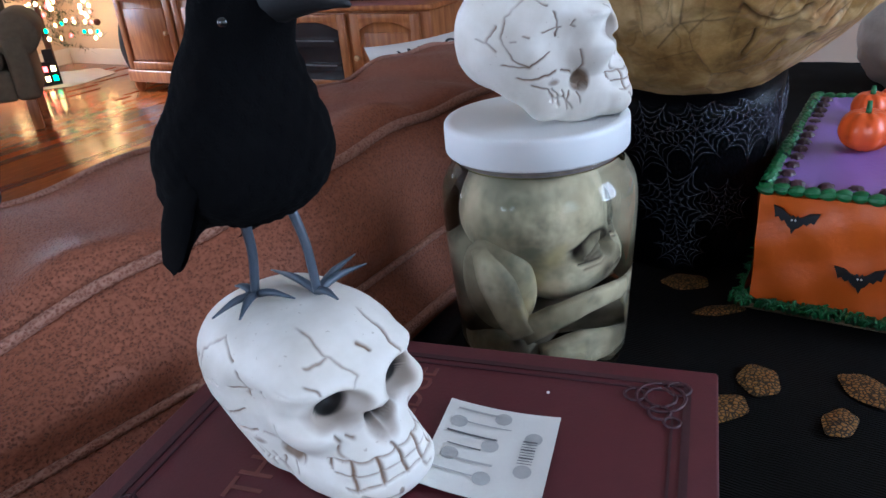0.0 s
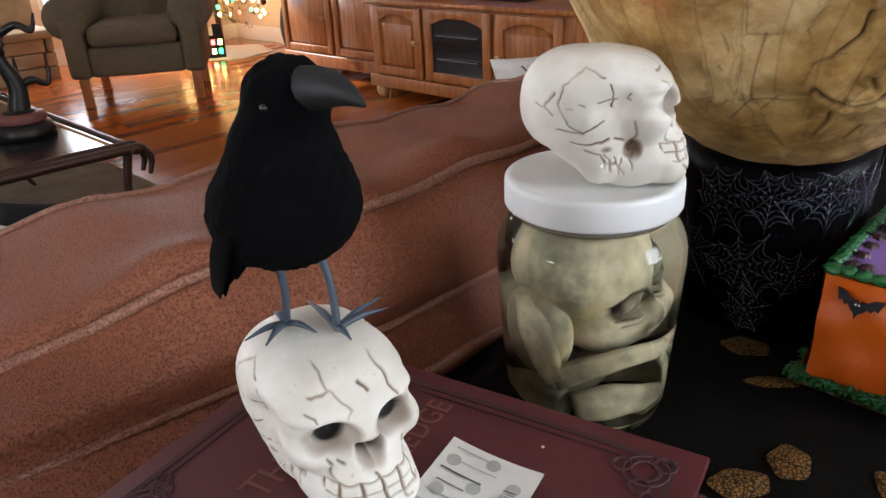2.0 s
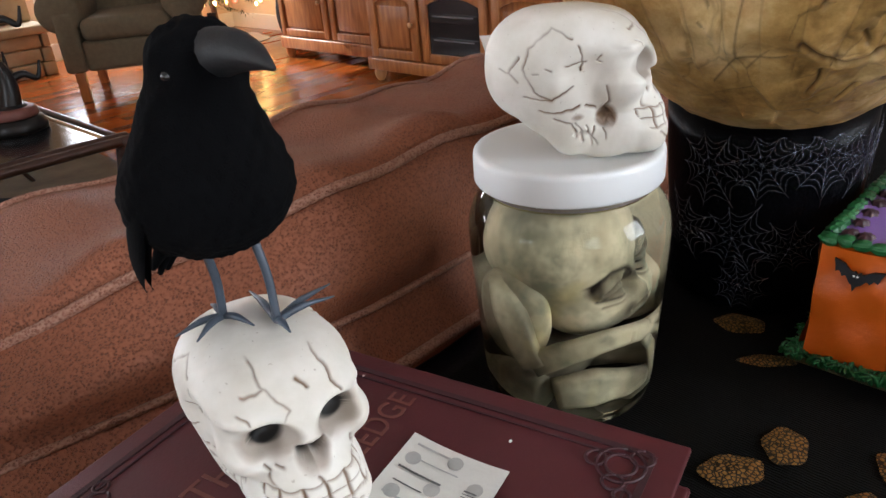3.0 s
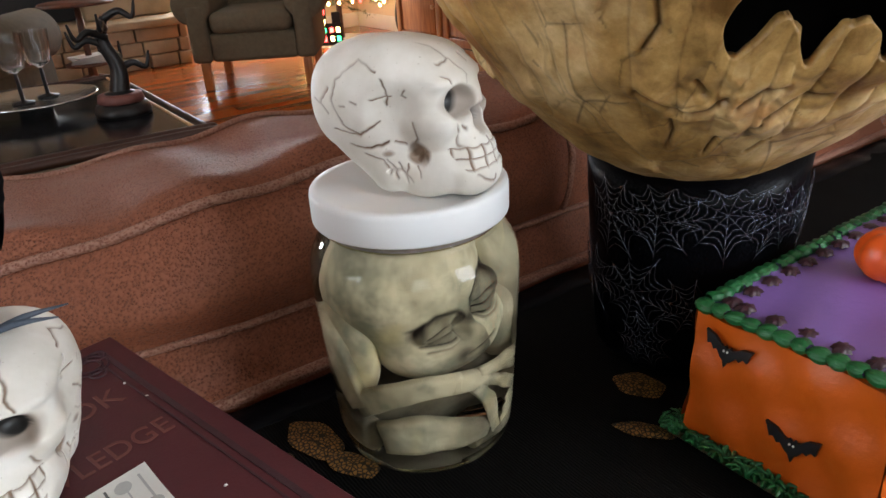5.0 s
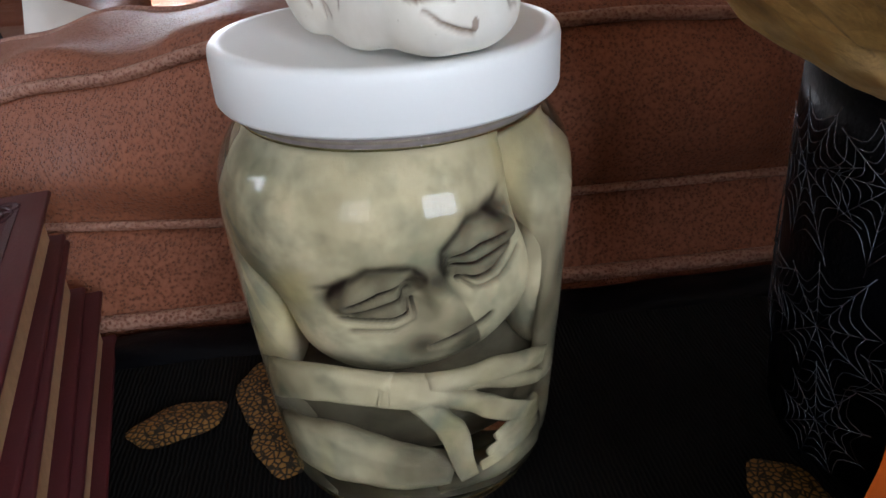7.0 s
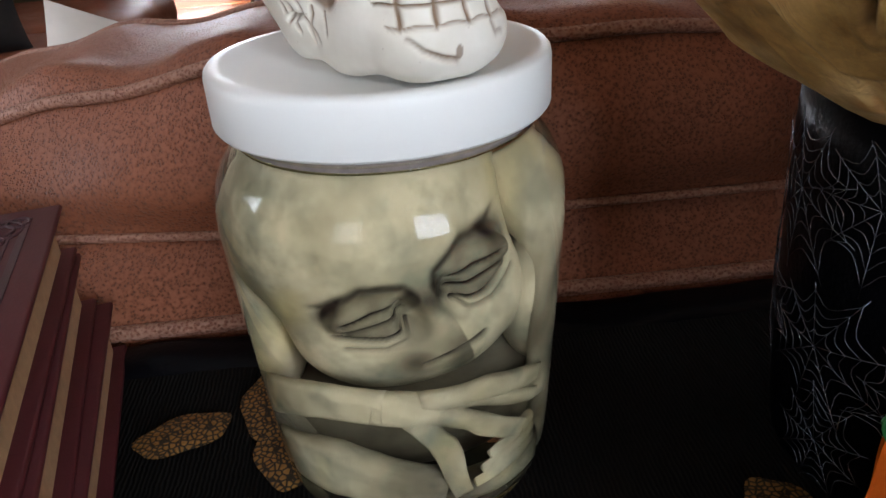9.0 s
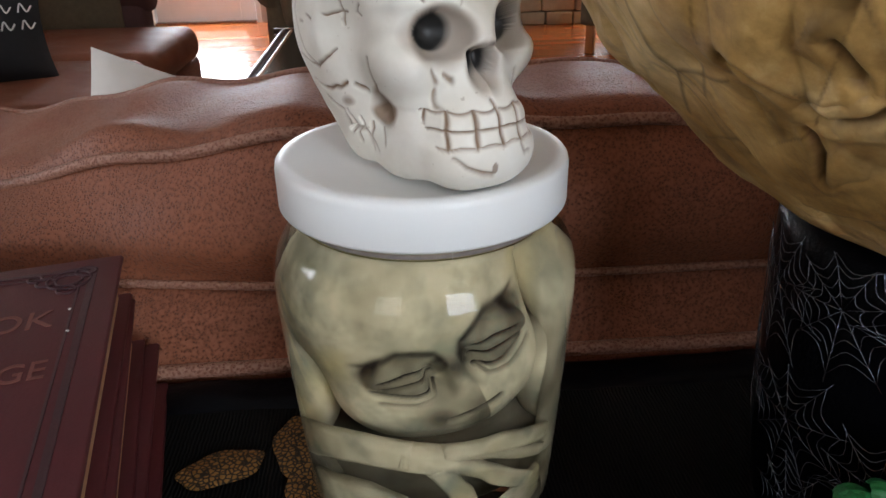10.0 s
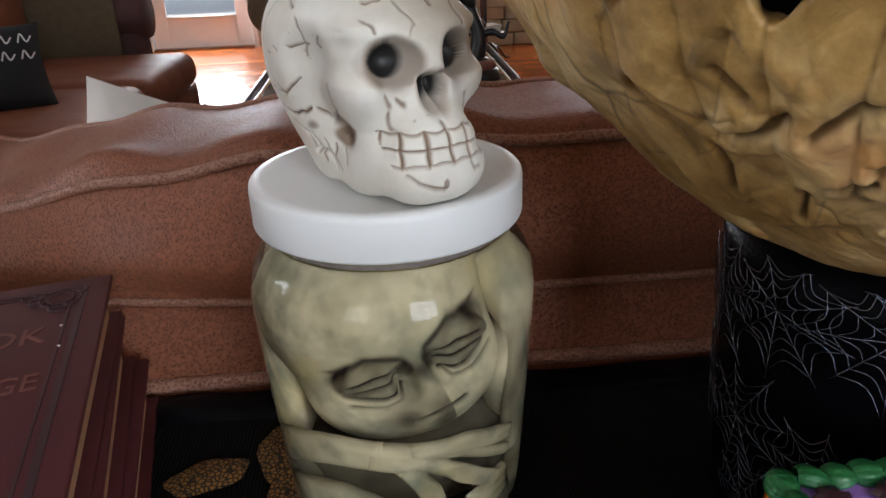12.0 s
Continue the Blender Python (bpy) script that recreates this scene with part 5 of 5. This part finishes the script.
    def bat(y, z, size, tilt):
        n = len(outline)
        v = []
        for dep in (0.0, 0.0022):
            for a, b in outline:
                c, s = math.cos(radians(tilt)), math.sin(radians(tilt))
                v.append((-dep, -(a * c - b * s) * size, (a * s + b * c) * size))
        f = [tuple(range(n, 2 * n)), tuple(range(n - 1, -1, -1))] + [(i, (i + 1) % n, n + (i + 1) % n, n + i) for i in range(n)]
        b = part("bat", (np.array(v) + np.array([x0 - 0.0036, y, z]), f), BLACK_SUGAR, ob, "black sugar bat", smooth=False)
        for s in (-1, 1):
            part("bat_eye", ball((0.0008, 0.0008, 0.0008), (x0 - 0.0062, y + s * 0.0012, z + 0.004), 8, 6), PRINT_WHITE, b)

    bat(-0.151, 0.827, 0.0172, -6)
    bat(-0.200, 0.786, 0.0178, 4)


cake()


# ---- cushions on the sofas ----
def pillow_shape(w, h, t):
    g = 26
    verts, faces = [], []
    for side in (1, -1):
        base = len(verts)
        for i in range(g):
            for j in range(g):
                u, v = 2 * i / (g - 1) - 1, 2 * j / (g - 1) - 1
                puff = (max(0.0, (1 - u ** 4) * (1 - v ** 4))) ** 0.6
                pull = 1 - 0.07 * (1 - u * u) * abs(v) - 0.0 * u
                pull2 = 1 - 0.07 * (1 - v * v) * abs(u)
                verts.append((u * w / 2 * pull2, v * h / 2 * pull, side * t / 2 * puff))
        for i in range(g - 1):
            for j in range(g - 1):
                q = (base + i * g + j, base + (i + 1) * g + j, base + (i + 1) * g + j + 1, base + i * g + j + 1)
                faces.append(q if side > 0 else q[::-1])
    return np.array(verts), faces


white = thing("throw_pillow", "white linen throw pillow with black and orange print", "pillow", pose(-0.213, 0.600, 0.645, 80, 17, 0), "throw pillows")
part("cover", pillow_shape(0.44, 0.36, 0.13), PILLOW, white)
part("print", moved(pillow_shape(0.075, 0.045, 0.012), pose(-0.035, 0.160, 0.024)), BLACK_COTTON, white, "black printed stripe")
part("orange_leaf", tube([(-0.005, 0.165, 0.026), (0.02, 0.182, 0.026), (0.04, 0.192, 0.024)], [0.002, 0.008, 0.001], 6), PUMPKIN_ICING, white, "orange felt tip")
welcome = thing("throw_pillow", "white throw pillow with black lettering on the sofa", "pillow", pose(0.960, 0.66, 0.663, 70, 0, -14), "throw pillows")
part("cover", pillow_shape(0.40, 0.34, 0.13), PILLOW, welcome)
letters("WELCOME", 0.062, pose(-0.01, 0.118, 0.0585, -24, 0, 0), BLACK_COTTON, welcome)


def loveseat():
    ob = thing("leather_loveseat", "brown leather loveseat with rolled arms and a dark throw", "sofa", pose(-1.45, 2.75, 0))
    part("base", block((0.92, 1.75, 0.28), (0, 0, 0.19), 0.03), LEATHER, ob)
    for y in (-0.42, 0.42):
        part("seat_cushion", block((0.86, 0.80, 0.17), (0.06, y, 0.405), 0.07, 5), LEATHER, ob)
    part("backrest", block((0.30, 1.75, 0.62), (-0.44, 0, 0.62), 0.11, 5), LEATHER, ob)
    for y in (-0.98, 0.98):
        arm = join(block((0.66, 0.20, 0.54), (-0.12, y, 0.33), 0.05, 3), moved(lathe([(0.02, -0.34), (0.115, -0.34), (0.125, -0.32), (0.125, 0.34), (0.115, 0.36), (0.02, 0.36)], 28), pose(-0.12, y, 0.66, 0, 90, 0)))
        part("arm", arm, MAROON_CHAIR, ob)
    part("throw", block((0.56, 0.03, 0.44), (-0.16, 0.845, 0.62), 0.012), OLIVE, ob, "dark patterned throw over the arm")
    for x in (-0.40, 0.40):
        for y in (-0.95, 0.95):
            part("leg", block((0.06, 0.06, 0.06), (x, y, 0.03), 0.008), DARKWOOD, ob)


loveseat()
black = thing("throw_pillow", "black throw pillow with white script on the loveseat", "pillow", pose(-1.42, 2.36, 0.62, 62, 0, 26), "throw pillows")
part("cover", pillow_shape(0.46, 0.32, 0.14), BLACK_COTTON, black)
for row, y in enumerate((0.075, 0.015)):
    for k in range(6):
        x = -0.16 + k * 0.062
        part("script_bar", tube([(x, y - 0.012, 0.070), (x + 0.012, y + 0.018, 0.070), (x + 0.026, y - 0.012, 0.070), (x + 0.044, y + 0.008, 0.069)], 0.0030, 5), PRINT_WHITE, black)


# ---- living room furniture ----
def armchair(name, label, m, cloth, wrap=None):
    ob = thing(name, label, "armchair", m, "armchairs")
    part("seat_base", block((0.62, 0.70, 0.20), (0, 0.02, 0.30), 0.03, 3), cloth, ob)
    part("seat_cushion", block((0.58, 0.66, 0.15), (0, -0.03, 0.47), 0.055, 4), cloth, ob)
    part("backrest", moved(block((0.66, 0.20, 0.74), (0, 0, 0), 0.07, 4), pose(0, 0.36, 0.72, -10, 0, 0)), cloth, ob)
    for s in (-1, 1):
        roll = moved(lathe([(0.02, -0.37), (0.125, -0.37), (0.14, -0.34), (0.14, 0.34), (0.125, 0.36), (0.02, 0.36)], 28), pose(s * 0.395, 0.02, 0.60, 90, 0, 0))
        part("arm", join(block((0.14, 0.74, 0.40), (s * 0.375, 0.02, 0.40), 0.03, 3), roll), wrap or cloth, ob)
        for y in (-0.30, 0.34):
            part("leg", block((0.06, 0.06, 0.20), (s * 0.37, y, 0.10), 0.008), PINE if cloth is OLIVE else DARKWOOD, ob)
    return ob


armchair("armchair", "olive brown upholstered armchair with rolled arms and wooden legs", pose(1.93, 5.06, 0, 0, 0, -33), OLIVE)
armchair("armchair", "dark maroon armchair with a pale throw over its arm", pose(-0.42, 5.75, 0, 0, 0, 62), MAROON_CHAIR, PALE_CLOTH)
armchair("armchair", "olive brown armchair beside the hearth", pose(-0.15, 4.35, 0, 0, 0, 150), OLIVE)


def coffee_table():
    ob = thing("coffee_table", "iron and glass coffee table with curled rails", "coffee table", pose(0.0, 2.12, 0))
    part("glass_top", block((1.02, 1.36, 0.012), (0.0, 0.70, 0.446), 0.003), SMOKED, ob, "dark reflective glass top", smooth=False)
    for y in (0.0, 0.055, 1.40):
        part("rail", tube([(-0.58, y, 0.448), (0.0, y, 0.450), (0.50, y, 0.448), (0.56, y - 0.0, 0.44), (0.585, y, 0.40), (0.57, y, 0.35)], [0.016, 0.017, 0.017, 0.015, 0.012, 0.007], 10), BRONZE, ob)
    for x in (-0.53, 0.53):
        part("side_rail", tube([(x, -0.02, 0.445), (x, 0.7, 0.445), (x, 1.42, 0.445)], 0.016, 10), BRONZE, ob)
        part("side_rail", tube([(x * 0.93, 0.05, 0.449), (x * 0.93, 0.7, 0.449), (x * 0.93, 1.38, 0.449)], 0.009, 8), PINE_PALE, ob)
        for y in (0.05, 1.35):
            part("leg", tube([(x, y, 0.43), (x * 0.95, y, 0.28), (x * 1.0, y, 0.10), (x * 1.08, y, 0.009)], [0.016, 0.014, 0.013, 0.009], 8), BRONZE, ob)


coffee_table()
thing("rug", "mottled olive and brown rug under the coffee table", "rug", data=mesh("rug", block((2.2, 2.3, 0.012), (-0.15, 2.95, 0.011), 0.004), RUG, False))


def tray():
    ob = thing("serving_tray", "round silver serving tray on the coffee table", "tray", pose(0.10, 2.95, 0.452) @ Matrix.Diagonal((1.25, 1.25, 1.2, 1)))
    part("dish", lathe([(0.02, 0.0), (0.05, 0.0), (0.055, 0.03), (0.13, 0.036), (0.19, 0.046), (0.196, 0.052), (0.188, 0.052), (0.13, 0.042), (0.01, 0.040)], 48), PLATE, ob)


tray()


def goblet(x, y):
    ob = thing("goblet", "cut-glass goblet with a dark stem on the tray", "goblet", pose(x, y, 0.5025) @ Matrix.Diagonal((1.35, 1.35, 1.3, 1)), "goblets on the tray")
    part("foot", lathe([(0.002, 0.0), (0.032, 0.0), (0.030, 0.004), (0.006, 0.010), (0.005, 0.09)], 24), IRON, ob)
    part("bowl", lathe([(0.006, 0.09), (0.030, 0.105), (0.040, 0.14), (0.045, 0.20), (0.043, 0.20), (0.037, 0.14), (0.026, 0.108), (0.002, 0.098)], 20, False), GLASS, ob, "cut glass bowl", smooth=False)


goblet(0.06, 2.91)
goblet(0.16, 2.98)


def iron_tree():
    ob = thing("candle_holder", "black iron branching candle holder with gold base", "candle holder", pose(0.36, 2.62, 0.452) @ Matrix.Diagonal((1.35, 1.35, 1.45, 1)))
    part("base", lathe([(0.06, 0.0), (0.075, 0.0), (0.078, 0.012), (0.07, 0.03), (0.05, 0.035), (0.04, 0.06), (0.01, 0.07)], 20), IRON, ob)
    part("band", lathe([(0.060, 0.034), (0.064, 0.038), (0.060, 0.055), (0.05, 0.058)], 20), GILT, ob, "gold band")
    rng = random.Random(8)
    part("trunk", tube([(0, 0, 0.05), (0.012, 0.0, 0.12), (-0.01, 0.008, 0.19), (0.005, 0.0, 0.25)], [0.03, 0.022, 0.017, 0.010], 9), IRON, ob)
    for k in range(7):
        a = k * 0.9 + rng.uniform(-0.2, 0.2)
        z = 0.11 + 0.022 * k
        part("branch", tube([(0, 0, z), (0.05 * math.cos(a), 0.05 * math.sin(a), z + 0.02), (0.085 * math.cos(a), 0.085 * math.sin(a), z + 0.005), (0.10 * math.cos(a), 0.10 * math.sin(a), z + 0.045)], [0.011, 0.009, 0.007, 0.003], 7), IRON, ob)


iron_tree()


def pedestal():
    ob = thing("side_table", "dark round pedestal side table with curved feet by the hearth", "side table", pose(0.80, 5.62, 0))
    part("top", lathe([(0.02, 0.64), (0.25, 0.64), (0.26, 0.65), (0.25, 0.665), (0.02, 0.665)], 36), DARKWOOD, ob)
    part("post", lathe([(0.02, 0.10), (0.035, 0.14), (0.022, 0.30), (0.030, 0.42), (0.020, 0.64)], 18), DARKWOOD, ob)
    part("shelf", lathe([(0.02, 0.22), (0.17, 0.22), (0.17, 0.235), (0.02, 0.235)], 30), DARKWOOD, ob)
    for k in range(3):
        a = k * 2.094 + 0.4
        part("foot", tube([(0.02 * math.cos(a), 0.02 * math.sin(a), 0.13), (0.12 * math.cos(a), 0.12 * math.sin(a), 0.10), (0.20 * math.cos(a), 0.20 * math.sin(a), 0.02), (0.235 * math.cos(a), 0.235 * math.sin(a), 0.014)], [0.02, 0.017, 0.014, 0.013], 8), DARKWOOD, ob)


pedestal()
papers = thing("magazine_pile", "pile of white magazines on the side table shelf", "magazines", pose(0.80, 5.62, 0.236))
for k in range(4):
    part("magazine", moved(block((0.24, 0.18, 0.012), (0, 0, 0.0065 + 0.0125 * k), 0.002), spin(k * 11 - 15)), PILLOW, papers, smooth=False)


# ---- television cabinet ----
def panel_door(parent, y0, y1, z0, z1, x, arched, glass=False):
    w = y1 - y0
    name = "glass_door" if glass else "door"
    door = part(name, join(block((0.022, 0.055, z1 - z0), (x, y0 + 0.0275, (z0 + z1) / 2), 0.004), block((0.022, 0.055, z1 - z0), (x, y1 - 0.0275, (z0 + z1) / 2), 0.004),
                           block((0.022, w - 0.11, 0.055), (x, (y0 + y1) / 2, z0 + 0.0275), 0.004), block((0.022, w - 0.11, 0.045), (x, (y0 + y1) / 2, z1 - 0.0225), 0.004)), PINE, parent)
    if arched:
        n = 14
        pts = []
        for k in range(n + 1):
            t = k / n
            pts.append((y0 + 0.05 + (w - 0.10) * t, z1 - 0.04 - 0.05 * abs(2 * t - 1) ** 2))
        v = [(x - 0.009, a, b) for a, b in pts] + [(x - 0.009, a, z1 - 0.03) for a, b in pts]
        v += [(x + 0.010, a, b) for a, b in pts] + [(x + 0.010, a, z1 - 0.03) for a, b in pts]
        m = n + 1
        f = [(i, i + 1, m + i + 1, m + i) for i in range(n)] + [(i, 2 * m + i, 2 * m + i + 1, i + 1) for i in range(n)]
        part("arched_rail", (np.array(v), f), PINE, door, smooth=False)
    panel = block((0.008, w - 0.09, z1 - z0 - 0.08), (x + 0.008, (y0 + y1) / 2, (z0 + z1) / 2))
    if glass:
        part("pane", panel, SMOKED, door, "smoked glass pane", smooth=False)
        for z, c in ((z0 + 0.13, 0.05), (z0 + 0.27, 0.05)):
            part("player", block((0.01, w - 0.14, c), (x + 0.000, (y0 + y1) / 2, z), 0.003), BLACK_GLOSS, door, "black media player behind the glass", smooth=False)
            part("player_front", block((0.004, w - 0.20, 0.006), (x - 0.006, (y0 + y1) / 2, z + 0.012)), GREY_STEEL, door, smooth=False)
    else:
        part("panel", join(panel, block((0.012, w - 0.16, z1 - z0 - 0.17), (x + 0.002, (y0 + y1) / 2, (z0 + z1) / 2 - 0.015), 0.005)), PINE, door)
    return door


def knob(parent, x, y, z):
    part("knob", moved(lathe([(0.004, 0.0), (0.008, 0.004), (0.007, 0.014), (0.016, 0.022), (0.017, 0.030), (0.010, 0.036), (0.001, 0.037)], 16), pose(x, y, z, 0, -90, 0)), PINE_PALE, parent, "turned pale knob")


def console():
    ob = thing("tv_console", "orange pine television console with arched doors and bun feet", "tv console")
    x = 2.83
    part("body", block((0.52, 1.62, 0.50), (x + 0.28, 2.77, 0.355), 0.006), PINE, ob)
    part("top", block((0.58, 1.68, 0.032), (x + 0.27, 2.77, 0.624), 0.01), PINE, ob)
    part("skirt", block((0.03, 1.64, 0.08), (x, 2.77, 0.115), 0.008), PINE, ob)
    d1 = panel_door(ob, 3.09, 3.53, 0.165, 0.595, x, True)
    d2 = panel_door(ob, 2.52, 3.05, 0.165, 0.595, x, True, True)
    d3 = panel_door(ob, 2.02, 2.48, 0.165, 0.595, x, True)
    knob(d1, x - 0.012, 3.12, 0.39)
    knob(d3, x - 0.012, 2.44, 0.36)
    for y in (3.52, 2.0):
        for dx in (0.03, 0.50):
            part("bun_foot", lathe([(0.020, 0.0), (0.030, 0.012), (0.042, 0.045), (0.040, 0.065), (0.030, 0.085)], 18), PINE_PALE, ob, m=pose(x + dx, y, 0))


def tower():
    ob = thing("pine_cabinet", "tall orange pine cabinet with panel doors and bun feet", "cabinet")
    x = 3.06
    part("body", block((0.60, 1.32, 1.75), (x + 0.32, 4.27, 0.985), 0.006), PINE, ob)
    part("skirt", block((0.03, 1.34, 0.09), (x, 4.27, 0.125), 0.008), PINE, ob)
    for y0, y1, ky in ((3.64, 4.25, 3.69), (4.29, 4.90, 4.35)):
        for z0, z1 in ((0.18, 0.72), (0.76, 1.82)):
            d = panel_door(ob, y0, y1, z0, z1, x, False)
            knob(d, x - 0.012, ky, (z0 + z1) / 2 if z1 < 1 else 1.1)
    for y in (3.66, 4.88):
        for dx in (0.03, 0.56):
            part("bun_foot", lathe([(0.020, 0.0), (0.030, 0.012), (0.042, 0.045), (0.040, 0.085), (0.030, 0.11)], 18), PINE, ob, m=pose(x + dx, y, 0))


console()
tower()


def television():
    ob = thing("television", "black flat television with a dark blue picture", "television", pose(3.12, 2.62, 0.641))
    part("stand", block((0.22, 0.42, 0.02), (0, 0, 0.011), 0.006), BLACK_GLOSS, ob)
    part("neck", block((0.05, 0.12, 0.08), (0.02, 0, 0.05), 0.01), BLACK_GLOSS, ob)
    part("casing", block((0.05, 1.0, 0.60), (0.01, 0, 0.375), 0.008), BLACK_GLOSS, ob)
    part("screen", block((0.004, 0.94, 0.53), (-0.0165, 0, 0.382)), SCREEN, ob, "glowing dark blue picture", smooth=False)


television()
box = thing("disc_case", "small white and black box on the console", "box", pose(2.98, 3.34, 0.641))
part("case", block((0.14, 0.22, 0.025), (0, 0, 0.013), 0.003), PILLOW, box, smooth=False)
part("case", block((0.13, 0.20, 0.02), (0, 0, 0.036), 0.003), BLACK_GLOSS, box, smooth=False)
bag = thing("black_bag", "soft black bag leaning beside the cabinet", "bag", pose(3.45, 5.22, 0))
dv, df = globe(36, 24)
bv = dv * np.array([0.20, 0.17, 0.29]) * (1 + 0.06 * ripple(dv, 4.0, 2.0))[:, None] + np.array([0, 0, 0.28])
bv[:, 2] = np.maximum(bv[:, 2], 0.0)
part("sack", (bv, df), PURPLE_CLOTH, bag)
part("strap", tube([(-0.05, 0.02, 0.52), (-0.06, 0.04, 0.62), (-0.02, 0.10, 0.66), (0.02, 0.12, 0.52)], 0.012), PURPLE_CLOTH, bag)


# ---- fir tree with lights ----
def fir():
    ob = thing("christmas_tree", "dark artificial fir with warm and coloured lights", "christmas tree", pose(3.27, 6.32, 0))
    part("trunk", tube([(0, 0, 0.02), (0, 0, 0.8), (0, 0, 1.7)], [0.03, 0.025, 0.008], 8), DARKWOOD, ob)
    rng = random.Random(21)
    v, f = [], []
    for k in range(190):
        z = 0.30 + 1.5 * (k / 190)
        reach = 0.50 * (1 - (z - 0.30) / 1.6) + 0.03
        a = rng.uniform(0, 6.283)
        drop = rng.uniform(0.02, 0.10)
        for i in range(16):
            t = rng.uniform(0.15, 1.0)
            c = np.array([reach * t * math.cos(a), reach * t * math.sin(a), z - drop * t * t])
            for _ in range(2):
                b = rng.uniform(0, 6.283)
                e = np.array([math.cos(b) * 0.045, math.sin(b) * 0.045, rng.uniform(-0.03, 0.045)])
                w = np.cross(e, (0, 0, 1.0))
                w *= 0.004 / max(np.linalg.norm(w), 1e-6)
                n = len(v)
                v += [c - w, c + w, c + e]
                f.append((n, n + 1, n + 2))
    part("needles", (np.array(v), f), FIR, ob, smooth=False)
    warm, red, green = glow("warm_bulb", (1.0, 0.55, 0.18), 22.0), glow("red_bulb", (1.0, 0.06, 0.05), 14.0), glow("green_bulb", (0.05, 0.9, 0.25), 9.0)
    bulbs = [mesh("bulb", ball((0.015, 0.015, 0.019), (0, 0, 0), 10, 7), m) for m in (warm, red, green)]
    for k in range(190):
        z = 0.34 + 1.2 * rng.random()
        a = rng.uniform(0, 6.283)
        r = (0.50 * (1 - (z - 0.30) / 1.6) + 0.03) * rng.uniform(0.75, 1.0)
        part("bulb", bulbs[0 if rng.random() < 0.72 else (1 if rng.random() < 0.6 else 2)], None, ob, m=pose(r * math.cos(a), r * math.sin(a), z - 0.05))
    for k in range(14):
        z, a = 0.4 + 1.1 * rng.random(), rng.uniform(0, 6.283)
        r = (0.50 * (1 - (z - 0.30) / 1.6) + 0.04)
        part("bauble", ball((0.03, 0.03, 0.03), (r * math.cos(a), r * math.sin(a), z - 0.08), 16, 10), MAROON_CHAIR, ob, "dark round bauble")
    house = thing("light_house", "black haunted house cut-out with coloured lights", "decoration", pose(2.98, 6.02, 0.012, 0, 0, -30))
    part("panel", join(block((0.26, 0.02, 0.20), (0, 0, 0.10), 0.004), block((0.10, 0.02, 0.16), (-0.06, 0, 0.28), 0.004), block((0.08, 0.02, 0.10), (0.08, 0, 0.25), 0.004)), IRON, house, smooth=False)
    part("spire", lathe([(0.07, 0.36), (0.001, 0.46)], 4), IRON, house, m=pose(-0.06, 0, 0))
    k = 0
    for x in (-0.10, -0.04, 0.03, 0.09):
        for z in (0.06, 0.14, 0.22, 0.30):
            if z < 0.2 or abs(x + 0.05) < 0.08:
                part("lit_window", block((0.035, 0.01, 0.045), (x, -0.013, z), 0.003), (green, red, warm)[(k * 7 + int(z * 50)) % 3], house, smooth=False)
            k += 1
    g = []
    for i, r in enumerate((0.02, 0.15, 0.3, 0.42, 0.46)):
        g.append([(r * (1 + 0.06 * math.sin(6 * t)) * math.cos(t), r * (1 + 0.06 * math.sin(6 * t)) * math.sin(t), 0.022 - 0.004 * i + 0.006 * math.sin(9 * t) * (i == 3)) for t in np.linspace(0, 2 * math.pi, 60)])
    thing("tree_skirt", "pale felt tree skirt on the floor", "tree skirt", pose(3.22, 6.25, 0), data=mesh("tree_skirt", sheet(g), SKIRT))


fir()


# ---- hardwood boards, the nearest that the room shows ----
def boards():
    n = Nodes("orange_floor_board", 0.2)
    stretch = n.node("ShaderNodeMapping", Vector=n.c)
    stretch.inputs["Scale"].default_value = (1.5, 40.0, 1.0)
    pick = n.t.nodes.new("ShaderNodeObjectInfo").outputs["Random"]
    grain = n.node("ShaderNodeTexNoise", Vector=stretch.outputs[0], Scale=3.0, Detail=6.0).outputs[0]
    tone = n.ramp(pick, (0.0, (0.25, 0.052, 0.008)), (0.5, (0.36, 0.085, 0.014)), (1.0, (0.45, 0.125, 0.022)))
    n.put("Base Color", n.mix(n.ramp(grain, (0.42, (0, 0, 0)), (0.72, (0.6,) * 3)), tone, (0.15, 0.040, 0.010)))
    n.put("Roughness", n.ramp(n.noise(3.0), (0.3, (0.13,) * 3), (0.8, (0.27,) * 3)))
    n.put("Specular IOR Level", 0.3)
    floor = bpy.data.objects["floor"]
    plank = mesh("floor_board", block((1.398, 0.0985, 0.006), (0, 0, 0.0), 0.0012, 1), n.m, False)
    rng = random.Random(31)
    for row in range(52):
        y = 1.95 + row * 0.1
        x = -2.9 - rng.uniform(0, 1.4)
        while x < 3.7:
            if -2.6 < x + 0.7 < 3.2 and y < 7.0:
                part("floor_board", plank, None, floor, m=pose(x + 0.7, y, 0.0015))
            x += 1.4


boards()
